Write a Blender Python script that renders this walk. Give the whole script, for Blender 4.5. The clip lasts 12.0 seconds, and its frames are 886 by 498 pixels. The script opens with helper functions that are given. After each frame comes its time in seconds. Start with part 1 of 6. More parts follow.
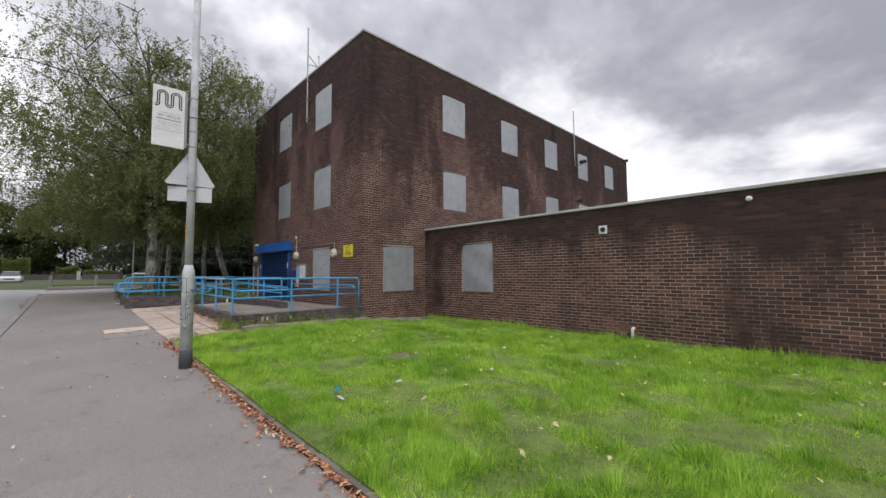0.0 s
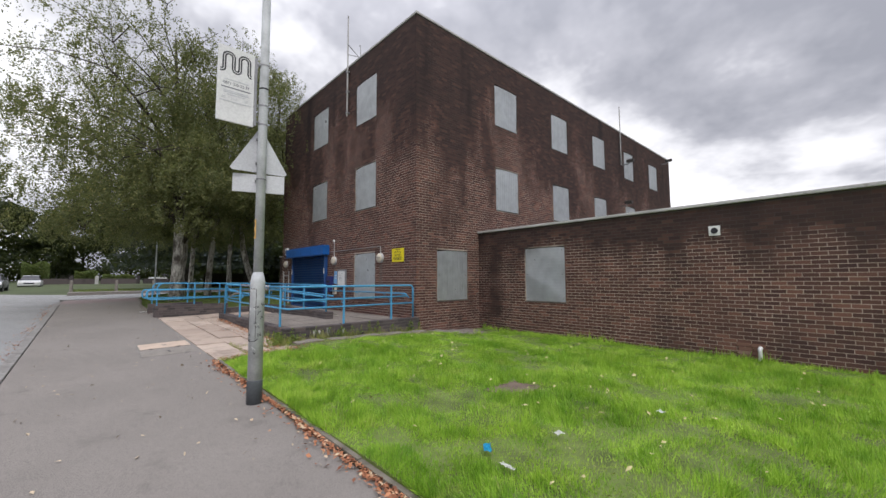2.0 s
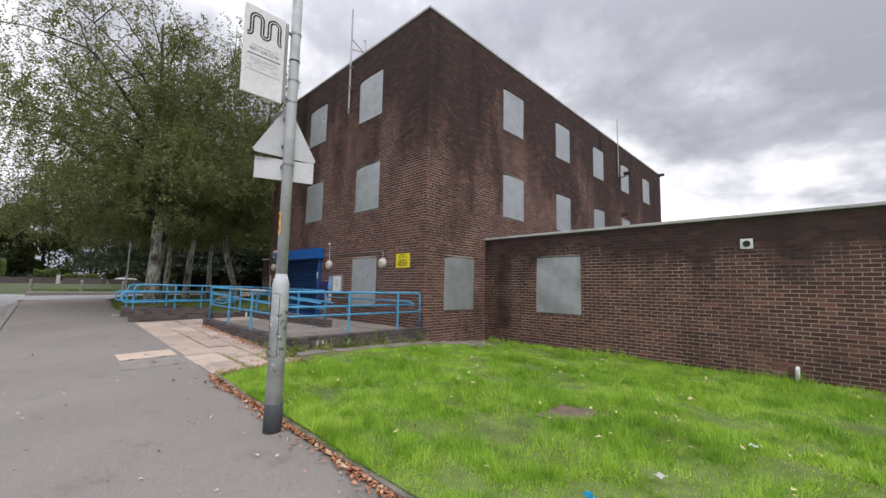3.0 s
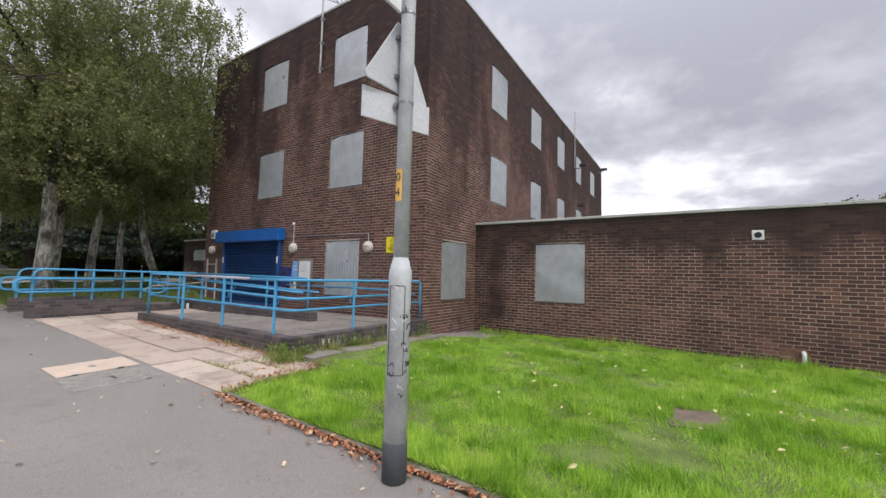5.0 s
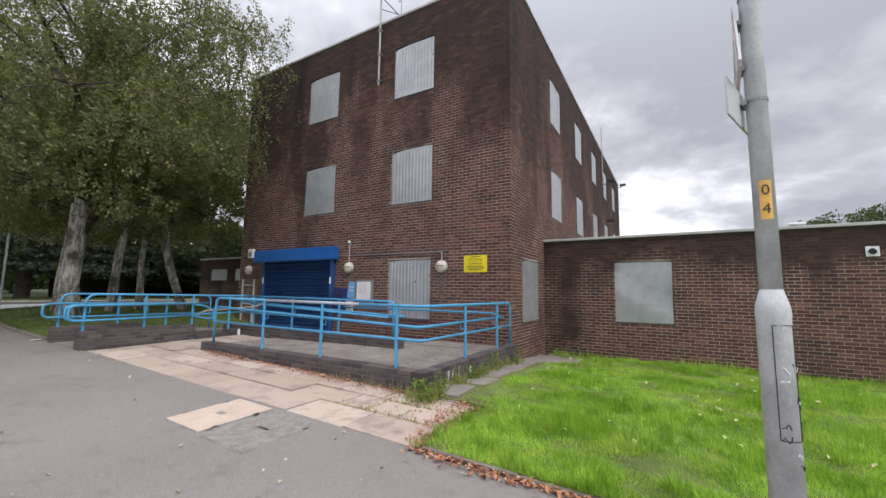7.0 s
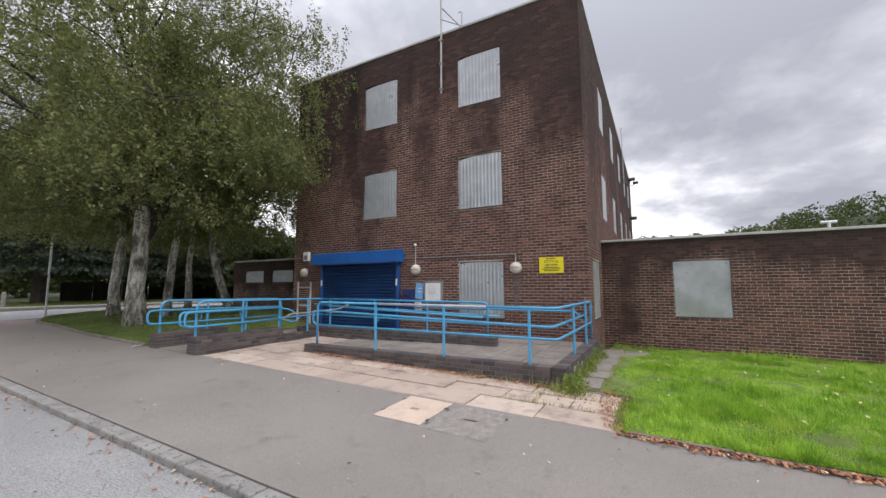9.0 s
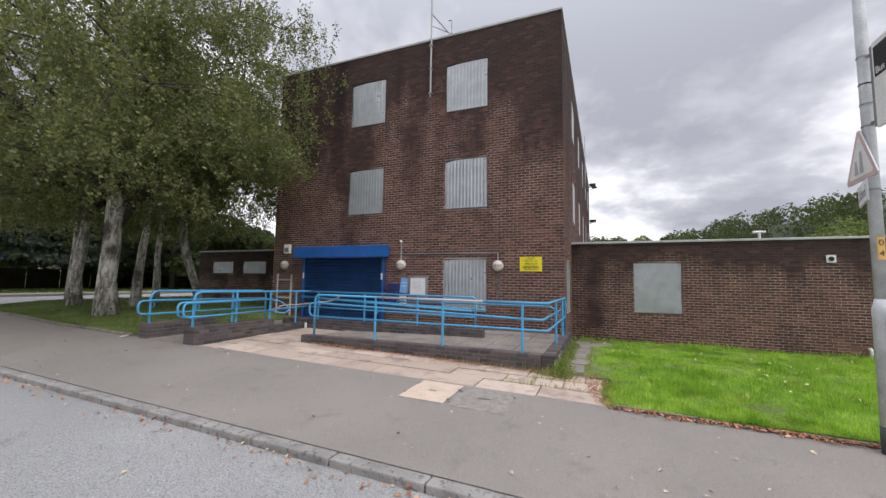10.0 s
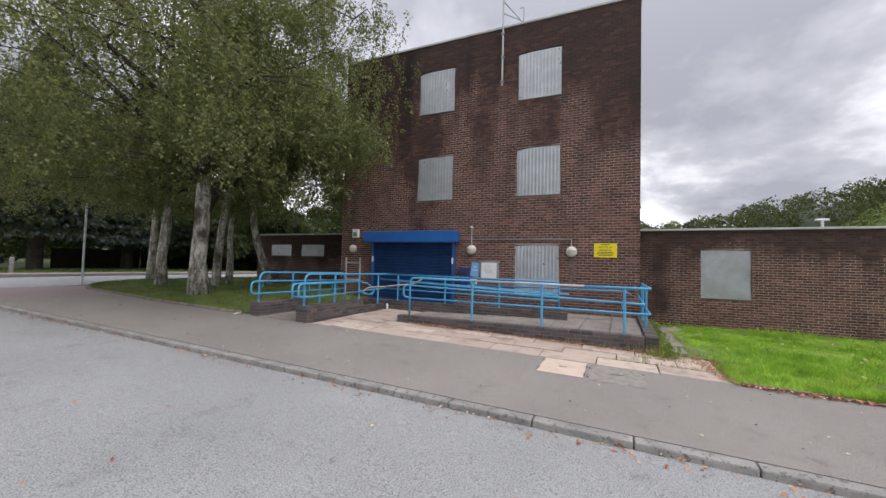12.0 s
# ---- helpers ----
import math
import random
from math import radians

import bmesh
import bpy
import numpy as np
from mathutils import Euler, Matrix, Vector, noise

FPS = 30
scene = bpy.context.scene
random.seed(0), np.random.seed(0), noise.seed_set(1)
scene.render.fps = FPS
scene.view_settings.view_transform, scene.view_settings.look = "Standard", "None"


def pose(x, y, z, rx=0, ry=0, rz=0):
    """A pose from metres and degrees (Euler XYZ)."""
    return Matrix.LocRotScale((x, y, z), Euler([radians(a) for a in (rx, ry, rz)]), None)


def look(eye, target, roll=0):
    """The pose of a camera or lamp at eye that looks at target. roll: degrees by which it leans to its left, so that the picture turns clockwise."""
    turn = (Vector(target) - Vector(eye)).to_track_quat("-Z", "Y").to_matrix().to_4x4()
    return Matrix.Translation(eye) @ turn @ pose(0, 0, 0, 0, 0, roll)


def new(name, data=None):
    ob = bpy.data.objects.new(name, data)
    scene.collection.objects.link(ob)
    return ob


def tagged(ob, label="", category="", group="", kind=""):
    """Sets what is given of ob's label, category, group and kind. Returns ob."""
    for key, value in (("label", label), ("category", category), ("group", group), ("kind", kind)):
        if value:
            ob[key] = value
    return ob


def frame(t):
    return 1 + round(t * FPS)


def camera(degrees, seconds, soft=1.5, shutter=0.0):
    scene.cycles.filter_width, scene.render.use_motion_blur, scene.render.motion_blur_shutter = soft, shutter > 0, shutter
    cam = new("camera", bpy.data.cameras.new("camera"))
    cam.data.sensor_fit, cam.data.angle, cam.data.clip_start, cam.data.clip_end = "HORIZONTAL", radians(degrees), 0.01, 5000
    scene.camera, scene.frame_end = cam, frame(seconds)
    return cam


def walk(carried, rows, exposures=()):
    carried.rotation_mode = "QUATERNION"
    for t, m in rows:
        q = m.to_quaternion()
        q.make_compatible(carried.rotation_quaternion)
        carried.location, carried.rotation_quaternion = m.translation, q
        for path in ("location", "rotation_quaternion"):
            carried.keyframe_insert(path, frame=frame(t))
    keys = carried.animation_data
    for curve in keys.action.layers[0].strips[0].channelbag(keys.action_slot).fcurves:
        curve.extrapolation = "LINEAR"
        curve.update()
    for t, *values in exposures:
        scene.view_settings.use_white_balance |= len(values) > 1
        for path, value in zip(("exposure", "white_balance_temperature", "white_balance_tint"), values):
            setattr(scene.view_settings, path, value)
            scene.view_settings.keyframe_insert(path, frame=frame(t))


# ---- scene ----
cam = camera(97.8, 12.0)
METRES, EYE, TILT, LEAN, TURN = 12.8, 1.5, 0.0, 0.0, -43.9
ROWS = [
    (0.0, 0.0, 0.0, 0.0, 0.03, 3.65, 0.46),
    (0.5, -0.0286, 0.0266, -0.0002, 0.8, 3.34, 0.54),
    (1.0, -0.0591, 0.051, 0.0006, 1.87, 3.52, 0.92),
    (1.5, -0.0881, 0.0766, 0.0045, 2.32, 3.98, 0.93),
    (2.0, -0.1191, 0.0981, 0.0055, 1.32, 4.4, 0.28),
    (2.5, -0.1506, 0.1216, 0.0044, -0.43, 5.11, -0.58),
    (4.5, -0.2887, 0.2199, 0.0054, -8.98, 4.82, -1.39),
    (5.0, -0.3282, 0.2421, 0.0031, -13.5, 3.93, -1.41),
    (5.5, -0.3703, 0.2674, 0.0052, -15.37, 4.22, -1.26),
    (6.0, -0.4137, 0.285, 0.0082, -15.33, 4.99, -1.03),
    (6.5, -0.4505, 0.3082, 0.008, -14.94, 5.83, -0.96),
    (7.0, -0.4893, 0.3288, 0.0095, -15.5, 6.28, -0.8),
    (7.5, -0.5298, 0.3362, 0.0137, -15.95, 6.15, -0.08),
    (9.5, -0.7087, 0.3276, 0.0198, -18.67, 5.01, 0.36),
    (10.0, -0.7447, 0.3139, 0.021, -23.62, 4.81, -0.89),
    (10.5, -0.7837, 0.3147, 0.0195, -24.26, 4.4, -0.82),
    (11.0, -0.8237, 0.3159, 0.0194, -23.01, 3.33, -0.95),
    (11.5, -0.8592, 0.3195, 0.0186, -21.81, 2.36, -1.34),
    (12.0, -0.8873, 0.3344, 0.0202, -21.55, 2.33, -1.49),
]
walk(cam, [(t, pose(0, 0, EYE, TILT, LEAN, TURN) @ pose(METRES * x, METRES * y, METRES * z, 90 + pitch, roll, yaw)) for t, x, y, z, yaw, pitch, roll in ROWS],
     exposures=[(0.0, -0.05), (2.5, 0.1), (5.5, 0.31), (7.5, 0.32), (10.0, 0.27), (12.0, 0.25)])
SKY_TOP, SKY_LOW, SUN_POWER, CLOUDS = 4.6, 0.98, 1.5, (7.3, 4.1, 0.0)

# ---- world and sun ----
SUN_AZ, SUN_EL = 205.0, 48.0
world = bpy.data.worlds.new("overcast_sky")
scene.world = world
world.use_nodes = True
wt = world.node_tree
wt.nodes.clear()


def wnode(kind, **props):
    n = wt.nodes.new(kind)
    for k, v in props.items():
        n.inputs[k].default_value = v
    return n


def wmath(op, a, b=None):
    n = wt.nodes.new("ShaderNodeMath")
    n.operation = op
    for i, v in enumerate((a, b)):
        if v is None:
            continue
        if isinstance(v, (int, float)):
            n.inputs[i].default_value = v
        else:
            wt.links.new(v, n.inputs[i])
    return n.outputs[0]


sky = wt.nodes.new("ShaderNodeTexSky")
sky.sky_type, sky.sun_disc = "NISHITA", False
sky.sun_elevation, sky.sun_rotation = radians(SUN_EL), radians(SUN_AZ)
tc = wt.nodes.new("ShaderNodeTexCoord")
sep = wt.nodes.new("ShaderNodeSeparateXYZ")
wt.links.new(tc.outputs["Generated"], sep.inputs[0])
up = wmath("MAXIMUM", sep.outputs[2], 0.0)
flat = wmath("ADD", up, 0.36)
comb = wt.nodes.new("ShaderNodeCombineXYZ")
wt.links.new(wmath("DIVIDE", sep.outputs[0], flat), comb.inputs[1])
wt.links.new(wmath("DIVIDE", sep.outputs[1], flat), comb.inputs[0])
big = wnode("ShaderNodeTexNoise", Scale=0.75, Detail=6.0, Roughness=0.55, Distortion=0.25)
shift = wnode("ShaderNodeMapping", Location=CLOUDS)
wt.links.new(comb.outputs[0], shift.inputs["Vector"])
wt.links.new(shift.outputs[0], big.inputs["Vector"])
soft_noise = wnode("ShaderNodeTexNoise", Scale=2.3, Detail=5.0, Roughness=0.6)
wt.links.new(comb.outputs[0], soft_noise.inputs["Vector"])
mixed = wmath("ADD", wmath("MULTIPLY", big.outputs[0], 0.75), wmath("MULTIPLY", soft_noise.outputs[0], 0.25))
# the cloud is thinner towards the north-east and heavier to either side of it
facing = wmath("MAXIMUM", wmath("ADD", wmath("MULTIPLY", sep.outputs[0], 0.85), wmath("MULTIPLY", sep.outputs[1], 0.53)), 0.0)
thin = wmath("MULTIPLY", wmath("POWER", facing, 4.0), 0.15)
mixed = wmath("ADD", mixed, wmath("SUBTRACT", thin, 0.066))
ramp = wt.nodes.new("ShaderNodeValToRGB")
wt.links.new(mixed, ramp.inputs[0])
els = ramp.color_ramp.elements
els[0].position, els[0].color = 0.395, (0.40, 0.41, 0.47, 1)
els[1].position, els[1].color = 0.545, (1.26, 1.25, 1.3, 1)
for pos, col in ((0.45, (0.56, 0.565, 0.63, 1)), (0.495, (0.92, 0.92, 0.98, 1))):
    e = els.new(pos)
    e.color = col
# an overcast dome is brighter overhead than at the skyline
gain = wmath("ADD", wmath("MULTIPLY", wmath("POWER", up, 5.0), SKY_TOP), SKY_LOW)
tint = wt.nodes.new("ShaderNodeMix")
tint.data_type, tint.blend_type = "RGBA", "MULTIPLY"
tint.inputs[0].default_value = 1.0
wt.links.new(ramp.outputs[0], tint.inputs[6])
grey = wt.nodes.new("ShaderNodeCombineColor")
for i in range(3):
    wt.links.new(gain, grey.inputs[i])
wt.links.new(grey.outputs[0], tint.inputs[7])
cloud_bg = wt.nodes.new("ShaderNodeBackground")
wt.links.new(tint.outputs[2], cloud_bg.inputs[0])
sky_bg = wt.nodes.new("ShaderNodeBackground")
sky_bg.inputs[1].default_value = 0.05
wt.links.new(sky.outputs[0], sky_bg.inputs[0])
mixer = wt.nodes.new("ShaderNodeMixShader")
mixer.inputs[0].default_value = 0.93
out = wt.nodes.new("ShaderNodeOutputWorld")
wt.links.new(sky_bg.outputs[0], mixer.inputs[1])
wt.links.new(cloud_bg.outputs[0], mixer.inputs[2])
wt.links.new(mixer.outputs[0], out.inputs[0])

sun = new("sun", bpy.data.lights.new("sun", "SUN"))
sun.data.energy, sun.data.angle, sun.data.color = SUN_POWER, radians(25), (1.0, 0.97, 0.93)
sun.matrix_world = look((0, 0, 50), (-50 * math.sin(radians(SUN_AZ)) / math.tan(radians(SUN_EL)), -50 * math.cos(radians(SUN_AZ)) / math.tan(radians(SUN_EL)), 0))


# ---- materials ----
class Nodes:
    """A small helper for node materials."""

    def __init__(self, name):
        self.m = bpy.data.materials.new(name)
        self.m.use_nodes = True
        self.t = self.m.node_tree
        self.b = self.t.nodes["Principled BSDF"]
        self.pos = self.t.nodes.new("ShaderNodeNewGeometry")

    def put(self, value, socket):
        if isinstance(value, bpy.types.NodeSocket):
            self.t.links.new(value, socket)
        elif isinstance(value, (int, float)):
            socket.default_value = value
        else:
            socket.default_value = (*value, 1.0) if len(value) == 3 and len(socket.default_value) == 4 else value

    def noise(self, scale, detail=3.0, rough=0.55, stretch=(1, 1, 1)):
        mp = self.t.nodes.new("ShaderNodeMapping")
        mp.inputs["Scale"].default_value = stretch
        self.t.links.new(self.pos.outputs["Position"], mp.inputs["Vector"])
        n = self.t.nodes.new("ShaderNodeTexNoise")
        n.inputs["Scale"].default_value, n.inputs["Detail"].default_value, n.inputs["Roughness"].default_value = scale, detail, rough
        self.t.links.new(mp.outputs[0], n.inputs["Vector"])
        return n.outputs[0]

    def ramp(self, fac, a, b, ca=(0, 0, 0), cb=(1, 1, 1)):
        r = self.t.nodes.new("ShaderNodeMapRange")
        r.inputs[1].default_value, r.inputs[2].default_value = a, b
        self.put(fac, r.inputs[0])
        if ca == (0, 0, 0) and cb == (1, 1, 1):
            return r.outputs[0]
        return self.mix(r.outputs[0], ca, cb)

    def mix(self, fac, a, b, mode="MIX"):
        n = self.t.nodes.new("ShaderNodeMix")
        n.data_type, n.blend_type = "RGBA", mode
        self.put(fac, n.inputs[0]), self.put(a, n.inputs[6]), self.put(b, n.inputs[7])
        return n.outputs[2]

    def math(self, op, a, b=0.0):
        n = self.t.nodes.new("ShaderNodeMath")
        n.operation = op
        self.put(a, n.inputs[0]), self.put(b, n.inputs[1])
        return n.outputs[0]

    def random(self):
        o = self.t.nodes.new("ShaderNodeObjectInfo")
        return self.math("FRACT", self.math("ADD", self.pos.outputs["Random Per Island"], o.outputs["Random"]))

    def bump(self, height, strength, distance=0.01):
        n = self.t.nodes.new("ShaderNodeBump")
        n.inputs["Strength"].default_value, n.inputs["Distance"].default_value = strength, distance
        self.put(height, n.inputs["Height"])
        self.t.links.new(n.outputs[0], self.b.inputs["Normal"])

    def done(self, color, rough, metal=0.0, spec=0.4):
        self.put(color, self.b.inputs["Base Color"]), self.put(rough, self.b.inputs["Roughness"])
        self.put(metal, self.b.inputs["Metallic"]), self.put(spec, self.b.inputs["Specular IOR Level"])
        return self.m


def tone(c, k):
    return tuple(min(1.0, v * k) for v in c)


def surface(name, base, rough=0.8, metal=0.0, var=0.3, scale=1.5, fine=45.0, bump=0.25, wear=None, wear_at=0.62, spec=0.4):
    """A plain surface with stains at a large scale and grain at a small one, and wear in spots."""
    n = Nodes(name)
    c = n.ramp(n.noise(scale, 5), 0.3, 0.7, tone(base, 1 - var), tone(base, 1 + var))
    g = n.noise(fine, 4)
    c = n.mix(n.math("MULTIPLY", n.ramp(g, 0.35, 0.65), 0.45), c, n.mix(1.0, c, (0.72, 0.72, 0.72), "MULTIPLY"))
    if wear:
        c = n.mix(n.ramp(n.noise(scale * 4, 6, 0.7), wear_at, wear_at + 0.05), c, wear)
    n.bump(g, bump)
    return n.done(c, n.ramp(g, 0.2, 0.8, (rough - 0.08,) * 3, (min(1, rough + 0.08),) * 3), metal, spec)


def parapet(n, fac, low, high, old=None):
    """Run-off stains hang down from the parapet: more soot between two heights. With old, also darker from one y to
    another.
    """
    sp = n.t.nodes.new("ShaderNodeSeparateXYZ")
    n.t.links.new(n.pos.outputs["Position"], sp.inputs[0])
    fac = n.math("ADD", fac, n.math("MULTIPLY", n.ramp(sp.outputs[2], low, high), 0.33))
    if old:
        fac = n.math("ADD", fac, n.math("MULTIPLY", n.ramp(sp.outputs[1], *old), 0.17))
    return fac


def drips(n, low, high):
    """Black run-off tongues below the parapet, long and narrow."""
    sp = n.t.nodes.new("ShaderNodeSeparateXYZ")
    n.t.links.new(n.pos.outputs["Position"], sp.inputs[0])
    tongue = n.ramp(n.noise(0.75, 3, 0.5, (1, 1, 0.14)), 0.57, 0.66)
    return n.math("MULTIPLY", tongue, n.ramp(sp.outputs[2], low + (high - low) * 0.45, high))


def brick_material(name, tones, soot_level, run=(50.0, 51.0), old=None):
    n = Nodes(name)
    r = n.random()
    c = n.ramp(r, 0.1, 0.9, tones[0], tones[1])
    c = n.mix(n.ramp(n.math("FRACT", n.math("MULTIPLY", r, 7.13)), 0.8, 0.95), c, tones[2])
    g = n.noise(70, 4)
    c = n.mix(n.math("MULTIPLY", n.ramp(g, 0.3, 0.7), 0.4), c, n.mix(1.0, c, (0.6, 0.6, 0.6), "MULTIPLY"))
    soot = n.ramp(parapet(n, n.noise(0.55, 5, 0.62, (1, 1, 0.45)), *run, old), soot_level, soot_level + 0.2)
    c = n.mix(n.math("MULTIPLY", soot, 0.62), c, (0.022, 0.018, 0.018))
    c = n.mix(n.math("MULTIPLY", drips(n, *run), 0.75), c, (0.014, 0.012, 0.013))
    n.bump(g, 0.5, 0.006)
    return n.done(c, 0.85, 0, 0.3)


def mortar_material(name, clean, soot_level, run=(50.0, 51.0), old=None):
    n = Nodes(name)
    c = n.ramp(n.noise(1.1, 5), 0.3, 0.7, tone(clean, 0.6), tone(clean, 1.1))
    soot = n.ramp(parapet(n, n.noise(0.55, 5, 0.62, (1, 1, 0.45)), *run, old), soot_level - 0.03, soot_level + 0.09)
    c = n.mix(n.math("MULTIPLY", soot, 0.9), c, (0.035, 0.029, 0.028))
    c = n.mix(n.math("MULTIPLY", drips(n, *run), 0.85), c, (0.016, 0.014, 0.014))
    n.bump(n.noise(120, 3), 0.5, 0.005)
    return n.done(c, 0.95, 0, 0.2)


def leaf_material(name, a, b, c):
    n = Nodes(name)
    r = n.random()
    col = n.ramp(r, 0.0, 0.75, a, b)
    col = n.mix(n.ramp(r, 0.86, 0.97), col, c)
    col = n.mix(n.math("MULTIPLY", n.ramp(n.noise(0.6, 3), 0.35, 0.65), 0.5), col, n.mix(1.0, col, (0.55, 0.6, 0.5), "MULTIPLY"))
    n.done(col, 0.55, 0, 0.35)
    tr = n.t.nodes.new("ShaderNodeBsdfTranslucent")
    n.put(n.mix(0.4, col, (0.2, 0.24, 0.03)), tr.inputs[0])
    mx = n.t.nodes.new("ShaderNodeMixShader")
    mx.inputs[0].default_value = 0.42
    n.t.links.new(n.b.outputs[0], mx.inputs[1]), n.t.links.new(tr.outputs[0], mx.inputs[2])
    n.t.links.new(mx.outputs[0], n.t.nodes["Material Output"].inputs[0])
    return n.m


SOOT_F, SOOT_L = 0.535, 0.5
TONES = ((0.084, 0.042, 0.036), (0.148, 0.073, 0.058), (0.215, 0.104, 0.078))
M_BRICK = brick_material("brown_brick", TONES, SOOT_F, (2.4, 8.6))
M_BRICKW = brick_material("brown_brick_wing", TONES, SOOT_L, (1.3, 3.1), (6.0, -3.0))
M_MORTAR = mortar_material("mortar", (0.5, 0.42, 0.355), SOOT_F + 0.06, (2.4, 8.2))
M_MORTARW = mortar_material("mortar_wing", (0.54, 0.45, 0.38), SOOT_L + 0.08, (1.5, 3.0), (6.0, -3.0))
M_RED = brick_material("red_brick", ((0.17, 0.09, 0.07), (0.22, 0.12, 0.09), (0.28, 0.19, 0.15)), 0.7)
M_DARKBRICK = brick_material("engineering_brick", ((0.07, 0.06, 0.062), (0.12, 0.10, 0.10), (0.15, 0.12, 0.11)), 0.6)
M_DARKMORTAR = mortar_material("dark_mortar", (0.17, 0.155, 0.145), 0.6)
M_COPING = surface("pale_coping", (0.5, 0.49, 0.48), 0.7, var=0.2, wear=(0.3, 0.28, 0.26))
M_ROOF = surface("roof_felt", (0.12, 0.12, 0.12), 0.9)
M_STEEL = surface("galvanised_sheet", (0.88, 0.91, 0.93), 0.33, 0.55, var=0.05, scale=1.2, fine=4, bump=0.1, wear=(0.83, 0.86, 0.88))
M_FRAME = surface("dark_frame", (0.06, 0.055, 0.05), 0.6)
M_GLASS = surface("dark_pane", (0.03, 0.03, 0.035), 0.1, var=0.1)
M_PINK = surface("red_tinted_asphalt", (0.27, 0.21, 0.2), 0.88, var=0.1, scale=0.45, fine=220, bump=0.4)
M_KERB = surface("kerb_concrete", (0.27, 0.255, 0.24), 0.9, var=0.25, scale=4, fine=55, bump=0.8, wear=(0.13, 0.125, 0.115), wear_at=0.55)
M_EDGE = surface("mossy_edging", (0.17, 0.15, 0.12), 0.95, var=0.4, scale=6, fine=90, bump=0.6)
M_SOIL = surface("soil", (0.12, 0.16, 0.04), 0.95, var=0.4, scale=3)
M_GROUND = surface("far_ground", (0.075, 0.095, 0.04), 0.95, var=0.35, scale=0.4)
M_BLUE = surface("blue_gloss_paint", (0.085, 0.35, 0.6), 0.42, var=0.12, scale=5, fine=60, bump=0.1, wear=(0.42, 0.48, 0.52), wear_at=0.66)
M_WORNRAIL = surface("worn_rail_paint", (0.42, 0.42, 0.45), 0.45, var=0.2, scale=6, wear=(0.16, 0.42, 0.7), wear_at=0.55)
M_SHUTTER = surface("shutter_blue", (0.02, 0.075, 0.235), 0.42, var=0.25, scale=1.5, fine=30, bump=0.08)
M_SHUTBOX = surface("shutter_box_blue", (0.012, 0.12, 0.42), 0.4, var=0.15, scale=2, bump=0.08)
M_POST = surface("galvanised_post", (0.55, 0.57, 0.58), 0.6, 0.0, var=0.2, scale=5, fine=50, bump=0.15, wear=(0.56, 0.56, 0.56), wear_at=0.6)
M_POSTBASE = surface("dark_post_base", (0.1, 0.11, 0.12), 0.7)
M_WHITE = surface("white_paint", (0.78, 0.78, 0.77), 0.5, var=0.06, scale=3, bump=0.05)
M_SIGNBACK = surface("sign_back", (0.62, 0.63, 0.65), 0.5, 0.15, var=0.1)
M_BLACK = surface("black_print", (0.02, 0.02, 0.025), 0.5, var=0.1)
M_GREYPRINT = surface("grey_print", (0.22, 0.22, 0.25), 0.5, var=0.1)
M_YELLOW = surface("yellow_plate", (0.82, 0.68, 0.02), 0.5, var=0.05)
M_ORANGE = surface("amber_tag", (0.78, 0.46, 0.12), 0.5, var=0.15)
M_SIGNRED = surface("faded_red", (0.68, 0.48, 0.48), 0.5, var=0.15)
M_FADED = surface("faded_print", (0.42, 0.42, 0.44), 0.5, var=0.12)
M_CREAM = surface("cream_lamp_glass", (0.66, 0.6, 0.5), 0.35, var=0.12, scale=8)
M_DKBLUE = surface("dark_blue_box", (0.025, 0.03, 0.13), 0.45, var=0.1)
M_LTBLUE = surface("light_blue_notice", (0.2, 0.42, 0.72), 0.5, var=0.1, scale=9)
M_METAL = surface("grey_metal", (0.3, 0.3, 0.31), 0.5, 0.6)
M_TAN = surface("concrete_cover", (0.56, 0.44, 0.35), 0.85, var=0.12, scale=4)
M_GREYCOVER = surface("grey_cover", (0.25, 0.225, 0.2), 0.88, var=0.25, scale=9, fine=70, bump=0.5, wear=(0.4, 0.38, 0.35), wear_at=0.6)
M_BARK = surface("dark_bark", (0.06, 0.05, 0.04), 0.95, var=0.4, scale=4, fine=25, bump=0.8)


def birch_bark():
    n = Nodes("birch_bark")
    c = n.ramp(n.noise(9, 6, 0.7, (1, 1, 0.3)), 0.42, 0.58, (0.2, 0.175, 0.15), (0.72, 0.69, 0.63))
    c = n.mix(n.ramp(n.noise(8, 5, 0.65, (1, 1, 3.0)), 0.58, 0.66), c, (0.05, 0.042, 0.036))
    c = n.mix(n.ramp(n.noise(1.3, 4), 0.56, 0.68), c, (0.1, 0.085, 0.07))
    n.bump(n.noise(14, 5, 0.6, (1, 1, 0.4)), 0.9, 0.03)
    return n.done(c, 0.85)


def slab_material():
    n = Nodes("pink_paving_slab")
    c = n.ramp(n.random(), 0.0, 1.0, (0.42, 0.33, 0.27), (0.56, 0.455, 0.375))
    c = n.mix(n.ramp(n.noise(2.2, 6, 0.7), 0.5, 0.72), c, (0.25, 0.2, 0.17))
    g = n.noise(80, 4)
    c = n.mix(n.math("MULTIPLY", n.ramp(g, 0.35, 0.65), 0.35), c, n.mix(1.0, c, (0.7, 0.7, 0.7), "MULTIPLY"))
    n.bump(g, 0.4)
    return n.done(c, 0.88)


